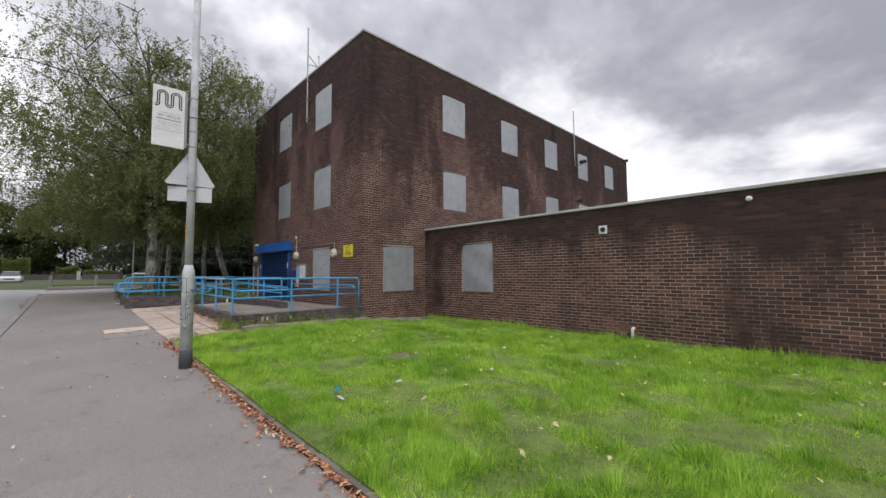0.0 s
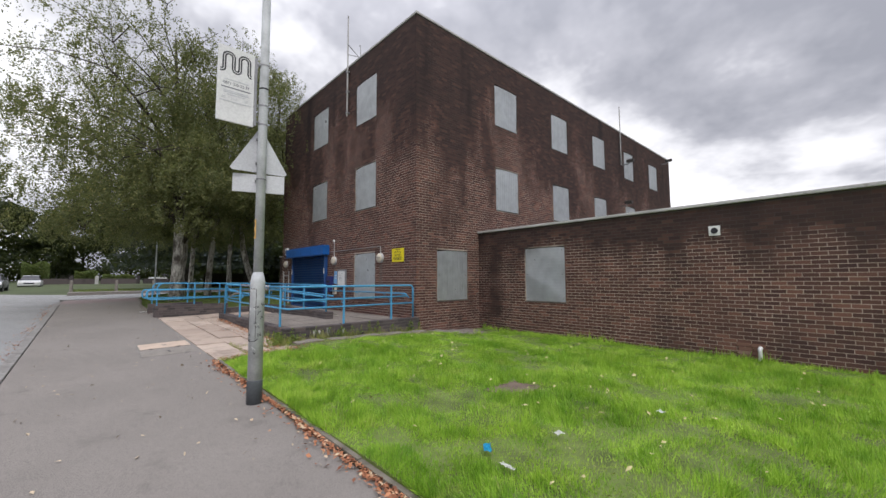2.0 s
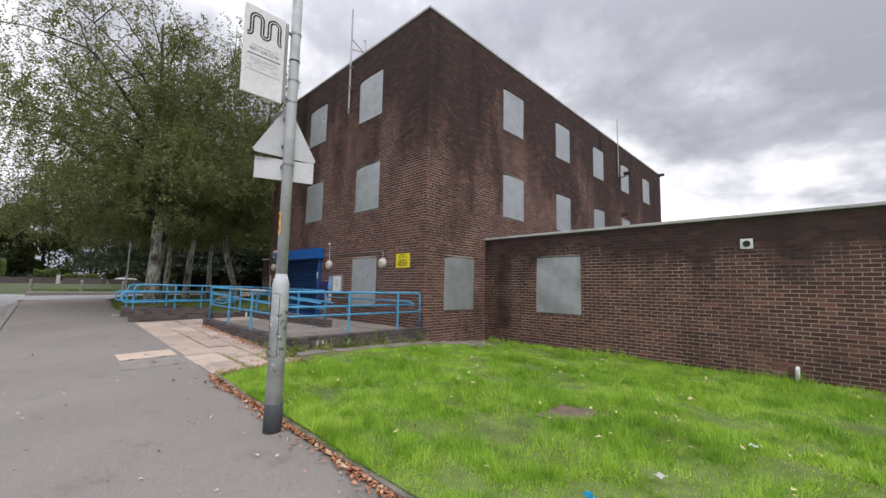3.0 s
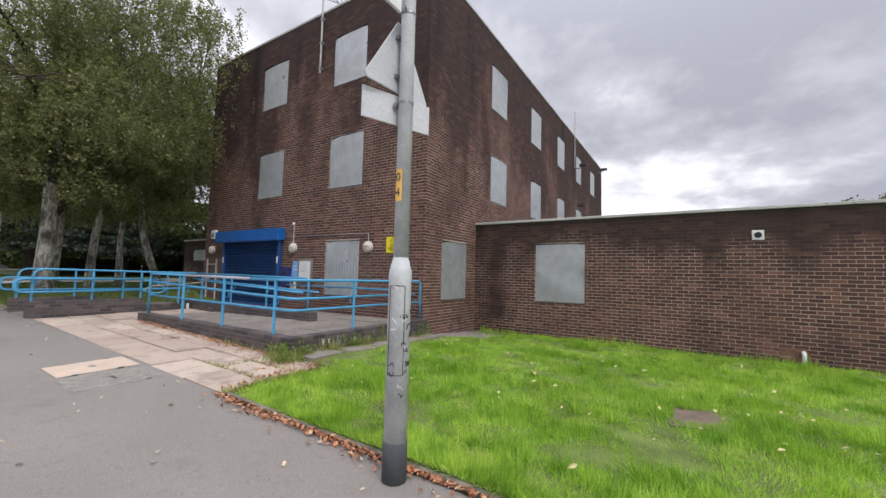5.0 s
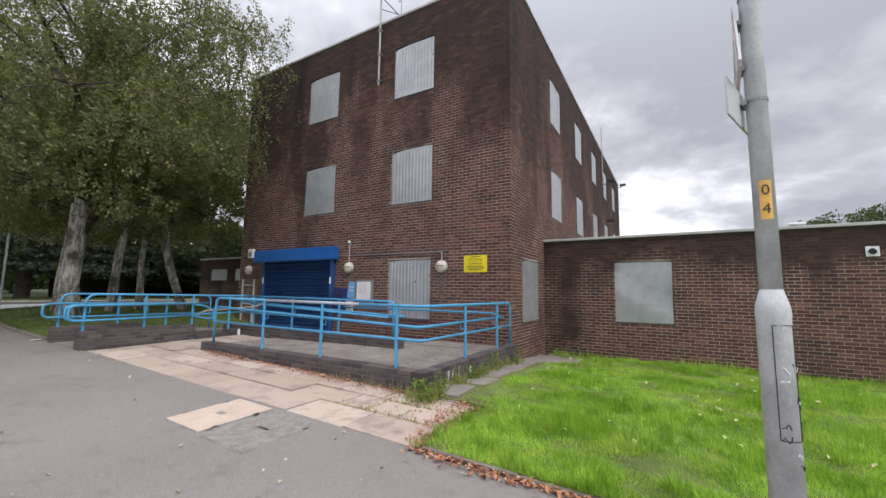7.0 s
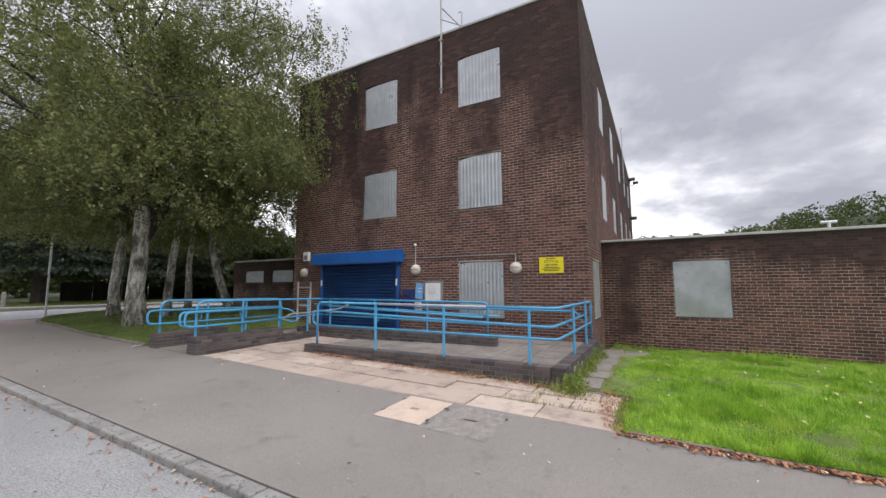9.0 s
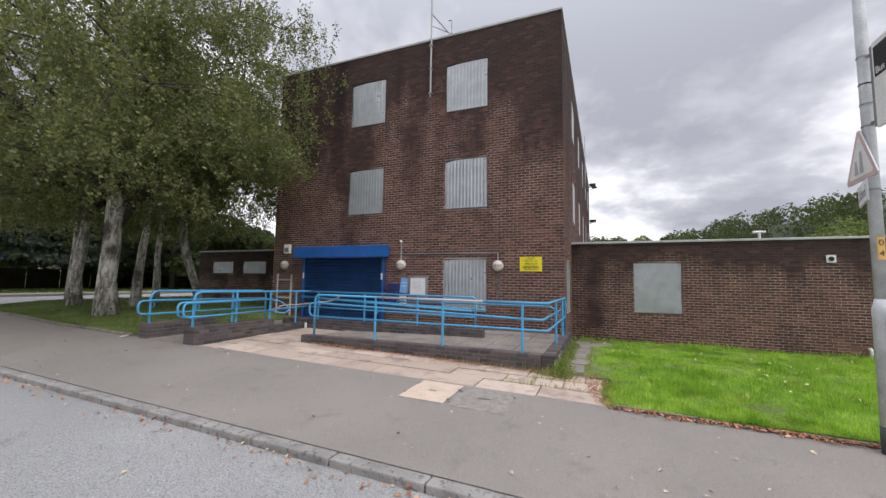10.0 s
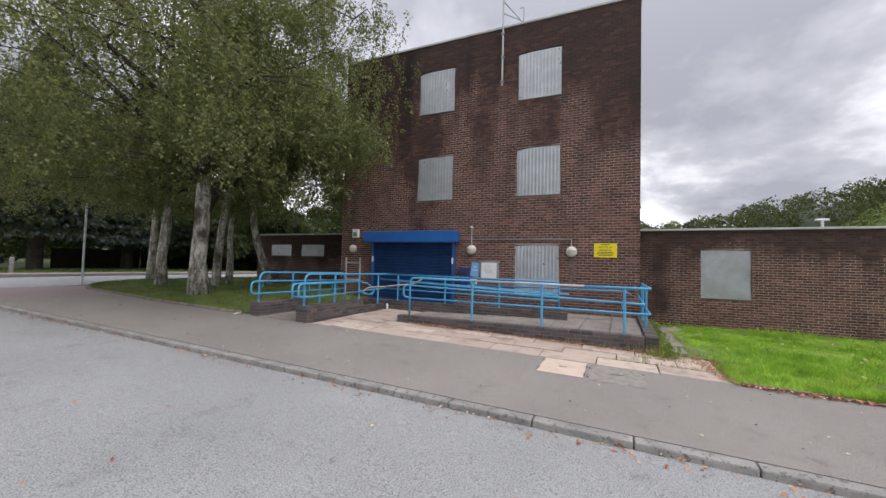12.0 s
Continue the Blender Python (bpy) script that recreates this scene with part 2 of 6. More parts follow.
def grass_material():
    n = Nodes("grass_blades")
    r = n.random()
    c = n.ramp(r, 0.0, 0.85, (0.26, 0.46, 0.04), (0.54, 0.74, 0.11))
    c = n.mix(n.ramp(r, 0.94, 1.0), c, (0.52, 0.48, 0.2))
    c = n.mix(n.ramp(n.noise(0.9, 4), 0.4, 0.66), c, n.mix(1.0, c, (0.62, 0.74, 0.55), "MULTIPLY"))
    c = n.mix(n.ramp(n.noise(4.2, 4, 0.6), 0.46, 0.62), c, n.mix(1.0, c, (0.6, 0.72, 0.6), "MULTIPLY"))
    c = n.mix(n.math("MULTIPLY", n.ramp(n.noise(2.0, 4, 0.6), 0.6, 0.74), 0.6), c, (0.58, 0.62, 0.17))
    n.done(c, 0.5, 0, 0.3)
    tr = n.t.nodes.new("ShaderNodeBsdfTranslucent")
    n.put(c, tr.inputs[0])
    mx = n.t.nodes.new("ShaderNodeMixShader")
    mx.inputs[0].default_value = 0.3
    n.t.links.new(n.b.outputs[0], mx.inputs[1]), n.t.links.new(tr.outputs[0], mx.inputs[2])
    n.t.links.new(mx.outputs[0], n.t.nodes["Material Output"].inputs[0])
    return n.m


def litter_material():
    n = Nodes("fallen_leaves")
    r = n.random()
    c = n.ramp(r, 0.0, 0.7, (0.17, 0.06, 0.032), (0.48, 0.21, 0.105))
    c = n.mix(n.ramp(r, 0.8, 0.95), c, (0.55, 0.42, 0.28))
    return n.done(c, 0.8)


def asphalt(name, base, chip, scale, chips, relief, fine_mix):
    """Old asphalt: pale stone chips and dark gaps in a worn binder, with broad stains."""
    n = Nodes(name)
    c = n.ramp(n.noise(0.5, 5), 0.3, 0.7, tone(base, 0.9), tone(base, 1.1))
    c = n.mix(n.ramp(n.noise(2.3, 6, 0.7), 0.56, 0.68), c, tone(base, 0.8))
    g = n.noise(scale, 3, 0.6)
    c = n.mix(n.math("MULTIPLY", n.ramp(g, 0.36, 0.52), fine_mix), n.mix(1.0, c, (0.45, 0.45, 0.45), "MULTIPLY"), c)
    c = n.mix(n.math("MULTIPLY", n.ramp(n.noise(scale * 1.3, 2), chips, chips + 0.06), 0.7), c, chip)
    n.bump(g, relief, 0.012)
    return n.done(c, 0.88, 0, 0.3)


M_ROAD = asphalt("worn_road_asphalt", (0.315, 0.315, 0.31), (0.53, 0.525, 0.515), 78, 0.6, 0.9, 1.0)
M_PAVE = asphalt("footway_asphalt", (0.29, 0.262, 0.238), (0.36, 0.335, 0.31), 150, 0.64, 0.3, 0.8)
M_BIRCH, M_SLAB, M_GRASS, M_LITTER = birch_bark(), slab_material(), grass_material(), litter_material()
M_LEAF = leaf_material("birch_leaves", (0.1, 0.116, 0.05), (0.212, 0.228, 0.094), (0.36, 0.335, 0.135))
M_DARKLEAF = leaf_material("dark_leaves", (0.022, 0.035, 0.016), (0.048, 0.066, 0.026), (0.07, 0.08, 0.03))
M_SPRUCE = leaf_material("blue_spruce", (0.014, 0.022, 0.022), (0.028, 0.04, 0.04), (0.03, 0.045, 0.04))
M_HILL = leaf_material("hill_leaves", (0.036, 0.056, 0.026), (0.078, 0.1, 0.044), (0.12, 0.108, 0.048))
M_BRIGHTLEAF = leaf_material("bright_leaves", (0.11, 0.16, 0.05), (0.19, 0.245, 0.08), (0.27, 0.29, 0.1))


# ---- mesh helpers ----
def link(name, verts, faces, material, parent=None, label="", flat_faces=False):
    """One mesh object from arrays; faces all of one size, or a list."""
    me = bpy.data.meshes.new(name)
    if isinstance(faces, np.ndarray):
        verts = np.asarray(verts, dtype=np.float32)
        k = faces.shape[1]
        me.vertices.add(len(verts)), me.loops.add(faces.size), me.polygons.add(len(faces))
        me.vertices.foreach_set("co", verts.ravel())
        me.loops.foreach_set("vertex_index", faces.ravel().astype(np.int32))
        me.polygons.foreach_set("loop_start", np.arange(0, faces.size, k, dtype=np.int32))
        me.polygons.foreach_set("use_smooth", [not flat_faces] * len(faces))
        me.update(calc_edges=True)
    else:
        me.from_pydata([tuple(v) for v in verts], [], faces)
    me.materials.append(material)
    ob = new(name, me)
    if parent:
        ob.parent = parent
    if label:
        ob["label"] = label
    return ob


def part(name, bm, material, parent=None, label="", smooth=False):
    me = bpy.data.meshes.new(name)
    bmesh.ops.recalc_face_normals(bm, faces=bm.faces)
    bm.to_mesh(me)
    bm.free()
    if smooth:
        me.polygons.foreach_set("use_smooth", [True] * len(me.polygons))
    me.materials.append(material)
    ob = new(name, me)
    if parent:
        ob.parent = parent
    if label:
        ob["label"] = label
    return ob


def empty(name, at, label="", category="", group="", kind=""):
    ob = new(name)
    ob.empty_display_size = 0.2
    ob.location = at
    return tagged(ob, label, category, group, kind)


def box(lo, hi, bevel=0.0, bm=None):
    bm = bm or bmesh.new()
    m = Matrix.Translation([(a + b) / 2 for a, b in zip(lo, hi)]) @ Matrix.Diagonal([b - a for a, b in zip(lo, hi)] + [1])
    r = bmesh.ops.create_cube(bm, size=1, matrix=m)
    if bevel:
        edges = {e for v in r["verts"] for e in v.link_edges}
        bmesh.ops.bevel(bm, geom=list(edges), offset=bevel, segments=2, affect="EDGES", profile=0.6)
    return bm


def prism(outline, y0, y1, bm=None):
    """An outline in x and z, from y0 to y1."""
    bm = bm or bmesh.new()
    a = [bm.verts.new((x, y0, z)) for x, z in outline]
    b = [bm.verts.new((x, y1, z)) for x, z in outline]
    bm.faces.new(a), bm.faces.new(b[::-1])
    for i in range(len(a)):
        j = (i + 1) % len(a)
        bm.faces.new((a[i], b[i], b[j], a[j]))
    return bm


def fillet(pts, radius, steps=6):
    pts = [Vector(p) for p in pts]
    res = [pts[0]]
    for a, p, b in zip(pts, pts[1:], pts[2:]):
        d = min(radius, (a - p).length * 0.49, (b - p).length * 0.49)
        u, v = p + (a - p).normalized() * d, p + (b - p).normalized() * d
        res += [(u * (1 - s) ** 2 + p * 2 * s * (1 - s) + v * s * s) for s in [i / steps for i in range(steps + 1)]]
    return res + [pts[-1]]


def tube(pts, radius, sides=8, bm=None):
    """A round bar along a line; radius: one number or one for each point."""
    bm = bm or bmesh.new()
    pts = [Vector(p) for p in pts]
    rad = radius if isinstance(radius, (list, tuple)) else [radius] * len(pts)
    rings, ref = [], None
    for i, p in enumerate(pts):
        d = (pts[min(i + 1, len(pts) - 1)] - pts[max(i - 1, 0)]).normalized()
        if ref is None:
            ref = d.orthogonal().normalized()
        ref = (ref - d * ref.dot(d)).normalized()
        side = d.cross(ref)
        rings.append([bm.verts.new(p + (ref * math.cos(2 * math.pi * k / sides) + side * math.sin(2 * math.pi * k / sides)) * rad[i]) for k in range(sides)])
    for a, b in zip(rings, rings[1:]):
        for k in range(sides):
            bm.faces.new((a[k], a[(k + 1) % sides], b[(k + 1) % sides], b[k]))
    bm.faces.new(rings[0][::-1]), bm.faces.new(rings[-1])
    return bm


def smoothstep(a, b, v):
    s = np.clip((v - a) / (b - a), 0, 1)
    return s * s * (3 - 2 * s)


# ---- heights of the ground ----
def z_foot(x, y):
    """The footway: it climbs along the street and falls towards the kerb."""
    return 0.024 * np.clip(y, -40, 31) - 0.03 + 0.02 * (np.clip(x, -1.05, 1.5) - 1.5)


def z_road(x, y):
    return z_foot(-1.05, y) - 0.07 + 0.02 * np.clip(np.minimum(-1.05 - x, x + 8.4), -1, 3.5)


def z_lawn(x, y):
    return -0.055 * smoothstep(8.9, 9.42, y) * (1 - smoothstep(2.5, 3.2, x)) + (z_foot(1.5, y) + 0.04) * (1 - smoothstep(4.5, 9.0, x)) + 0.015 * np.sin(x * 2.1 + y) * np.sin(y * 1.7)


def z_verge(x, y):
    return z_foot(1.5, y) + 0.03 + 0.16 * smoothstep(1.6, 4.0, x) * smoothstep(19.2, 22.0, y)


def sheet(name, x0, x1, y0, y1, height, material, step=0.5, label="", skirt=0.3, keep=None):
    """A piece of ground with a turned-down rim."""
    nx, ny = max(2, int((x1 - x0) / step) + 1), max(2, int((y1 - y0) / step) + 1)
    xs, ys = np.linspace(x0, x1, nx), np.linspace(y0, y1, ny)
    gx, gy = np.meshgrid(xs, ys)
    verts = np.stack([gx.ravel(), gy.ravel(), (height(gx, gy) + 0 * gx).ravel()], 1).tolist()
    faces = [(j * nx + i, j * nx + i + 1, (j + 1) * nx + i + 1, (j + 1) * nx + i) for j in range(ny - 1) for i in range(nx - 1)]
    if keep:
        faces = [f for f in faces if keep(*np.mean([verts[v][:2] for v in f], 0))]
    rim = [(i, 0) for i in range(nx)] + [(nx - 1, j) for j in range(1, ny)] + [(i, ny - 1) for i in range(nx - 2, -1, -1)] + [(0, j) for j in range(ny - 2, 0, -1)]
    if not keep:
        base = len(verts)
        verts += [[*verts[j * nx + i][:2], verts[j * nx + i][2] - skirt] for i, j in rim]
        for k, (i, j) in enumerate(rim):
            i2, j2 = rim[(k + 1) % len(rim)]
            faces.append((j * nx + i, base + k, base + (k + 1) % len(rim), j2 * nx + i2))
    ob = link(name, verts, faces, material)
    return tagged(ob, label, name.split("_")[0], kind="structure")


# ---- ground, road, footway ----
def far_height(x, y):
    near = 0.024 * np.clip(y, -40, 31) - 0.45
    return near + 0.35 * smoothstep(33, 40, y) + 0.012 * np.clip(y - 40, 0, 60)


n = 90
ga = np.sign(np.linspace(-1, 1, n)) * np.abs(np.linspace(-1, 1, n)) ** 3 * 1500
gx, gy = np.meshgrid(ga, ga + 20)
gf = [(j * n + i, j * n + i + 1, (j + 1) * n + i + 1, (j + 1) * n + i) for j in range(n - 1) for i in range(n - 1)]
tagged(link("ground", np.stack([gx.ravel(), gy.ravel(), far_height(gx, gy).ravel()], 1), np.array(gf), M_GROUND), "grassy open ground reaching the horizon", "ground", kind="structure")

sheet("road_main", -8.4, -1.18, -40, 73, z_road, M_ROAD, 1.0, "worn grey asphalt road with loose leaves")
sheet("road_side", -1.18, 60, 29.9, 36.5, lambda x, y: z_road(-1.2, y) + 0.08 * smoothstep(-1, 6, x), M_ROAD, 1.5, "grey asphalt side road at the junction")
sheet("pavement", -1.025, 1.42, -40, 19.4, z_foot, M_PAVE, 0.6, "grey asphalt footway beside the lawn")


sheet("pavement_crossing", -1.025, 2.6, 19.4, 25.6, lambda x, y: z_foot(x, y), M_PAVE, 0.4, "grey asphalt footway towards the junction")
sheet("pavement_tactile", -1.05, 2.9, 25.6, 29.9, lambda x, y: z_foot(x, y) - 0.1 * smoothstep(27, 29.8, y), M_PINK, 0.4, "red-tinted asphalt at the crossing place")
sheet("lawn", 1.5, 9.17, -30, 9.42, z_lawn, M_SOIL, 0.4, "soil under the mown lawn")
sheet("lawn_corner", 2.95, 9.17, 9.42, 10.29, z_lawn, M_SOIL, 0.29, "soil under the mown lawn")


def verge_line(y):
    """The edge of the verge, which bends away towards the side road."""
    return 1.5 + 0.25 * smoothstep(22, 26, y) + 1.4 * smoothstep(26.5, 30.2, y) ** 1.5


gy1 = np.linspace(19.3, 29.75, 40)
verge_v, verge_f = [], []
for y in gy1:
    for k in range(24):
        x = verge_line(y) + (14 - verge_line(y)) * (k / 23) ** 1.6
        verge_v.append((x, y, z_verge(x, y) - (0.12 * smoothstep(28.4, 29.75, y))))
for j in range(39):
    for k in range(23):
        verge_f.append((j * 24 + k, j * 24 + k + 1, (j + 1) * 24 + k + 1, (j + 1) * 24 + k))
tagged(link("verge", verge_v, verge_f, M_SOIL), "grass verge under the birch trees", "verge", kind="structure")
tagged(link("verge_edging", *(lambda bm: ([v.co[:] for v in bm.verts], [tuple(v.index for v in f.verts) for f in bm.faces]))(
    (lambda b: (b.verts.index_update(), b)[1])(tube([(verge_line(y) - 0.03, y, z_verge(verge_line(y), y) - 0.03 - (0.12 * smoothstep(28.4, 29.75, y))) for y in np.linspace(19.4, 29.7, 60)], 0.06, 6))), M_EDGE),
    "mossy concrete edging round the verge", "edging", kind="structure")
sheet("pavement_far", -1.1, 60, 36.6, 38.6, lambda x, y: far_height(x, 38) + 0.22 + 0 * x, M_PAVE, 2.0, "far footway across the side road")
sheet("pavement_opposite", -11.5, -8.38, -40, 75, lambda x, y: z_foot(-1, y) + 0 * x, M_PAVE, 1.5, "footway across the main road")


# ---- walls of brick ----
def wall_core(name, origin, along, out_dir, length, z0, z1, openings, material, thick=0.3, label=""):
    """A wall with openings right through it. Returns the object."""
    o, u, w = Vector(origin), Vector(along), Vector(out_dir)
    us = sorted({0, length, *[a for q in openings for a in q[:2]]})
    zs = sorted({z0, z1, *[a for q in openings for a in q[2:4]]})
    verts, faces, seen = [], [], {}

    def vert(a, z, d):
        key = (a, z, d)
        if key not in seen:
            p = o + u * a - w * d
            seen[key] = len(verts)
            verts.append((p.x, p.y, z))
        return seen[key]

    def solid(i, j):
        if not (0 <= i < len(us) - 1 and 0 <= j < len(zs) - 1):
            return False
        a, z = (us[i] + us[i + 1]) / 2, (zs[j] + zs[j + 1]) / 2
        return not any(q[0] < a < q[1] and q[2] < z < q[3] for q in openings)

    for i in range(len(us) - 1):
        for j in range(len(zs) - 1):
            if not solid(i, j):
                continue
            a, b, c, d = us[i], us[i + 1], zs[j], zs[j + 1]
            faces.append((vert(a, c, 0), vert(b, c, 0), vert(b, d, 0), vert(a, d, 0)))
            faces.append((vert(a, c, thick), vert(a, d, thick), vert(b, d, thick), vert(b, c, thick)))
            for test, p, q in (((i - 1, j), (a, c), (a, d)), ((i + 1, j), (b, c), (b, d)), ((i, j - 1), (a, c), (b, c)), ((i, j + 1), (a, d), (b, d))):
                if not solid(*test):
                    faces.append((vert(*p, 0), vert(*q, 0), vert(*q, thick), vert(*p, thick)))
    bm = bmesh.new()
    vs = [bm.verts.new(v) for v in verts]
    for f in faces:
        bm.faces.new([vs[k] for k in f])
    return tagged(part(name, bm, material), label, "wall", kind="structure")


def brick_list(length, z0, z1, openings, course=0.075, pitch=0.225, joint=0.0115, seed=1):
    """All bricks of a wall as (start, end, bottom): stretcher bond, cut at openings and ends."""
    rng = random.Random(seed)
    res = []
    for c in range(int((z1 - z0) / course + 0.01)):
        z = z0 + c * course
        if z + course - joint > z1:
            break
        spans = [(0.0, length)]
        for q in openings:
            if q[2] - 0.02 < z + course / 2 < q[3] + 0.02:
                spans = [s for a, b in spans for s in ((a, min(b, q[0])), (max(a, q[1]), b)) if s[1] - s[0] > 0.03]
        start = -pitch + (pitch / 2 if c % 2 else 0) + rng.uniform(-0.012, 0.012)
        for a, b in spans:
            k = int((a - start) / pitch)
            while start + k * pitch < b:
                p, q = max(a, start + k * pitch), min(b, start + (k + 1) * pitch - joint)
                if q - p > 0.03:
                    res.append((p, q, z, p == start + k * pitch and q - p > pitch - joint - 1e-6))
                k += 1
    return res


def lay_bricks(wall, origin, along, out_dir, bricks, pick, material, course=0.075, joint=0.0115, proud=0.0025, seed=3, name="brick"):
    """Bricks on a wall: those that pick() chooses as parts of their own, the others joined."""
    rng = np.random.default_rng(seed)
    o, u, w = np.array(origin, float), np.array(along, float), np.array(out_dir, float)
    h = course - joint
    corners = np.array([(0, 0), (1, 0), (1, 1), (0, 1)], float)
    faces5 = np.array([(0, 1, 2, 3), (4, 5, 1, 0), (5, 6, 2, 1), (6, 7, 3, 2), (7, 4, 0, 3)])
    flip = np.dot(np.cross(u, (0, 0, 1)), w) < 0
    if flip:
        faces5 = faces5[:, ::-1]
    lone = [b for b in bricks if b[3] and pick(b)][:300]
    chosen = set(lone)
    rest = np.array([b[:3] for b in bricks if b not in chosen])
    cnt = len(rest)
    v = np.zeros((cnt, 8, 3))
    pr = proud + rng.uniform(-0.001, 0.0015, cnt)
    for k in range(8):
        a, c = corners[k % 4]
        along_k = rest[:, 0] + (rest[:, 1] - rest[:, 0]) * a
        p = o[None] + u[None] * along_k[:, None] + w[None] * (pr if k < 4 else np.full(cnt, -0.004))[:, None]
        p[:, 2] = rest[:, 2] + h * c
        v[:, k] = p
    f = (faces5[None] + (np.arange(cnt) * 8)[:, None, None]).reshape(-1, 4)
    ob = link(name + "s", v.reshape(-1, 3), f, material, wall, flat_faces=True)
    tagged(ob, kind="stuff")
    if lone:
        length = lone[0][1] - lone[0][0]
        vs = []
        for k in range(8):
            a, c = corners[k % 4]
            p = u * length * a + w * (proud if k < 4 else -0.004)
            vs.append((p[0], p[1], h * c))
        first = None
        for p, q, z, _ in lone:
            if first is None:
                first = link(name, vs, faces5, material, wall, flat_faces=True)
                piece = first
            else:
                piece = new(name, first.data)
                piece.parent = wall
            spot = o + u * p + w * rng.uniform(-0.001, 0.0015)
            piece.location = (spot[0], spot[1], z)


# ---- the building ----
FX, SY, WX = 6.57, 10.46, 9.17         # front, side and wing faces
TOP, WTOP, BASE = 9.4, 3.04, -0.3
LEVELS = ((0.92, 2.44), (3.94, 5.45), (6.97, 8.48))
FRONT_Y = ((12.58, 13.9), (16.07, 17.4))
SIDE_X = ((10.11, 11.4), (13.78, 15.06), (17.42, 18.7), (21.0, 22.26), (24.6, 25.95))
END_Y, END_X = 20.6, 28.3
DOOR_Y, DOOR_TOP, DOOR_Z = (15.93, 19.1), 2.55, 0.45

front_open = [(a - SY, b - SY, *LEVELS[k]) for k in (1, 2) for a, b in FRONT_Y] + [(FRONT_Y[0][0] - SY, FRONT_Y[0][1] - SY, *LEVELS[0]), (DOOR_Y[0] - SY, DOOR_Y[1] - SY, DOOR_Z, DOOR_TOP)]
side_open = [(a - FX, b - FX, *LEVELS[k]) for k in (1, 2) for a, b in SIDE_X] + [(7.35 - FX, 8.64 - FX, *LEVELS[0])]
wing_len = 25.0
wing_open = [(SY - 8.65, SY - 7.37, 0.92, 2.44)]
left_open = [(23.78 - END_Y, 25.22 - END_Y, 2.0, 2.58), (25.86 - END_Y, 27.25 - END_Y, 2.0, 2.58)]

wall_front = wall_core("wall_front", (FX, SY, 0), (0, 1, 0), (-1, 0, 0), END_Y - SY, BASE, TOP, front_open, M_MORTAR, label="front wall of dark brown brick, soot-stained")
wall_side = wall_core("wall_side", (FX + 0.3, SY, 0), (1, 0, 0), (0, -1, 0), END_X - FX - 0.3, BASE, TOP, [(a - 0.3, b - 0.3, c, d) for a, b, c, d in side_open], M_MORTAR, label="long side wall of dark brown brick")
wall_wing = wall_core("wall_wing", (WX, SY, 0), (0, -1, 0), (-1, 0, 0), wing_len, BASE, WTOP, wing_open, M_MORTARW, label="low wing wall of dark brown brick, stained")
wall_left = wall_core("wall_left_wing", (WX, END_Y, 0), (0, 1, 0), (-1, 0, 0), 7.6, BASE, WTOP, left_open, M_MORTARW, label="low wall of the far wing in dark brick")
wall_core("wall_north", (FX + 0.3, END_Y, 0), (1, 0, 0), (0, 1, 0), END_X - FX - 0.3, BASE, TOP, [], M_BRICK, label="far side wall of dark brick")
wall_core("wall_east", (END_X, SY + 0.3, 0), (0, 1, 0), (1, 0, 0), END_Y - SY - 0.6, BASE, TOP, [], M_BRICK, label="rear wall of dark brick")
wall_core("wall_wing_rear", (22.0, SY - wing_len, 0), (0, 1, 0), (1, 0, 0), wing_len, BASE, WTOP, [], M_BRICK, label="rear wall of the low wing")
wall_core("wall_wing_end", (WX + 0.3, SY - wing_len, 0), (1, 0, 0), (0, -1, 0), 22.0 - WX - 0.6, BASE, WTOP, [], M_BRICK, label="end wall of the low wing")
wall_core("wall_left_end", (WX + 0.3, END_Y + 7.6, 0), (1, 0, 0), (0, 1, 0), 6.0, BASE, WTOP, [], M_BRICK, label="end wall of the far wing")

for nm, lo, hi, lb in (
    ("roof_main", (FX + 0.3, SY + 0.3, 9.0), (END_X - 0.3, END_Y - 0.3, 9.15), "flat felt roof of the tall block"),
    ("roof_wing", (WX + 0.3, SY - wing_len + 0.3, 2.8), (21.7, SY - 0.01, 2.95), "flat felt roof of the low wing"),
    ("roof_left_wing", (WX + 0.3, END_Y + 0.01, 2.8), (15.4, END_Y + 7.3, 2.95), "flat felt roof of the far wing"),
):
    tagged(part(nm, box(lo, hi), M_ROOF), lb, "roof", kind="structure")
for nm, lo, hi in (
    ("coping_front", (FX - 0.03, SY - 0.03, TOP), (FX + 0.33, END_Y + 0.05, TOP + 0.07)),
    ("coping_side", (FX + 0.33, SY - 0.03, TOP), (END_X + 0.05, SY + 0.33, TOP + 0.07)),
    ("coping_north", (FX + 0.33, END_Y - 0.33, TOP), (END_X + 0.05, END_Y + 0.05, TOP + 0.07)),
    ("coping_wing", (WX - 0.06, SY - wing_len - 0.05, WTOP), (WX + 0.33, SY - 0.003, WTOP + 0.065)),
    ("coping_left_wing", (WX - 0.06, END_Y + 0.003, WTOP), (WX + 0.33, END_Y + 7.65, WTOP + 0.065)),
):
    tagged(part(nm, box(lo, hi, 0.012), M_COPING), "pale metal coping on top of the brick wall", "coping", kind="structure")


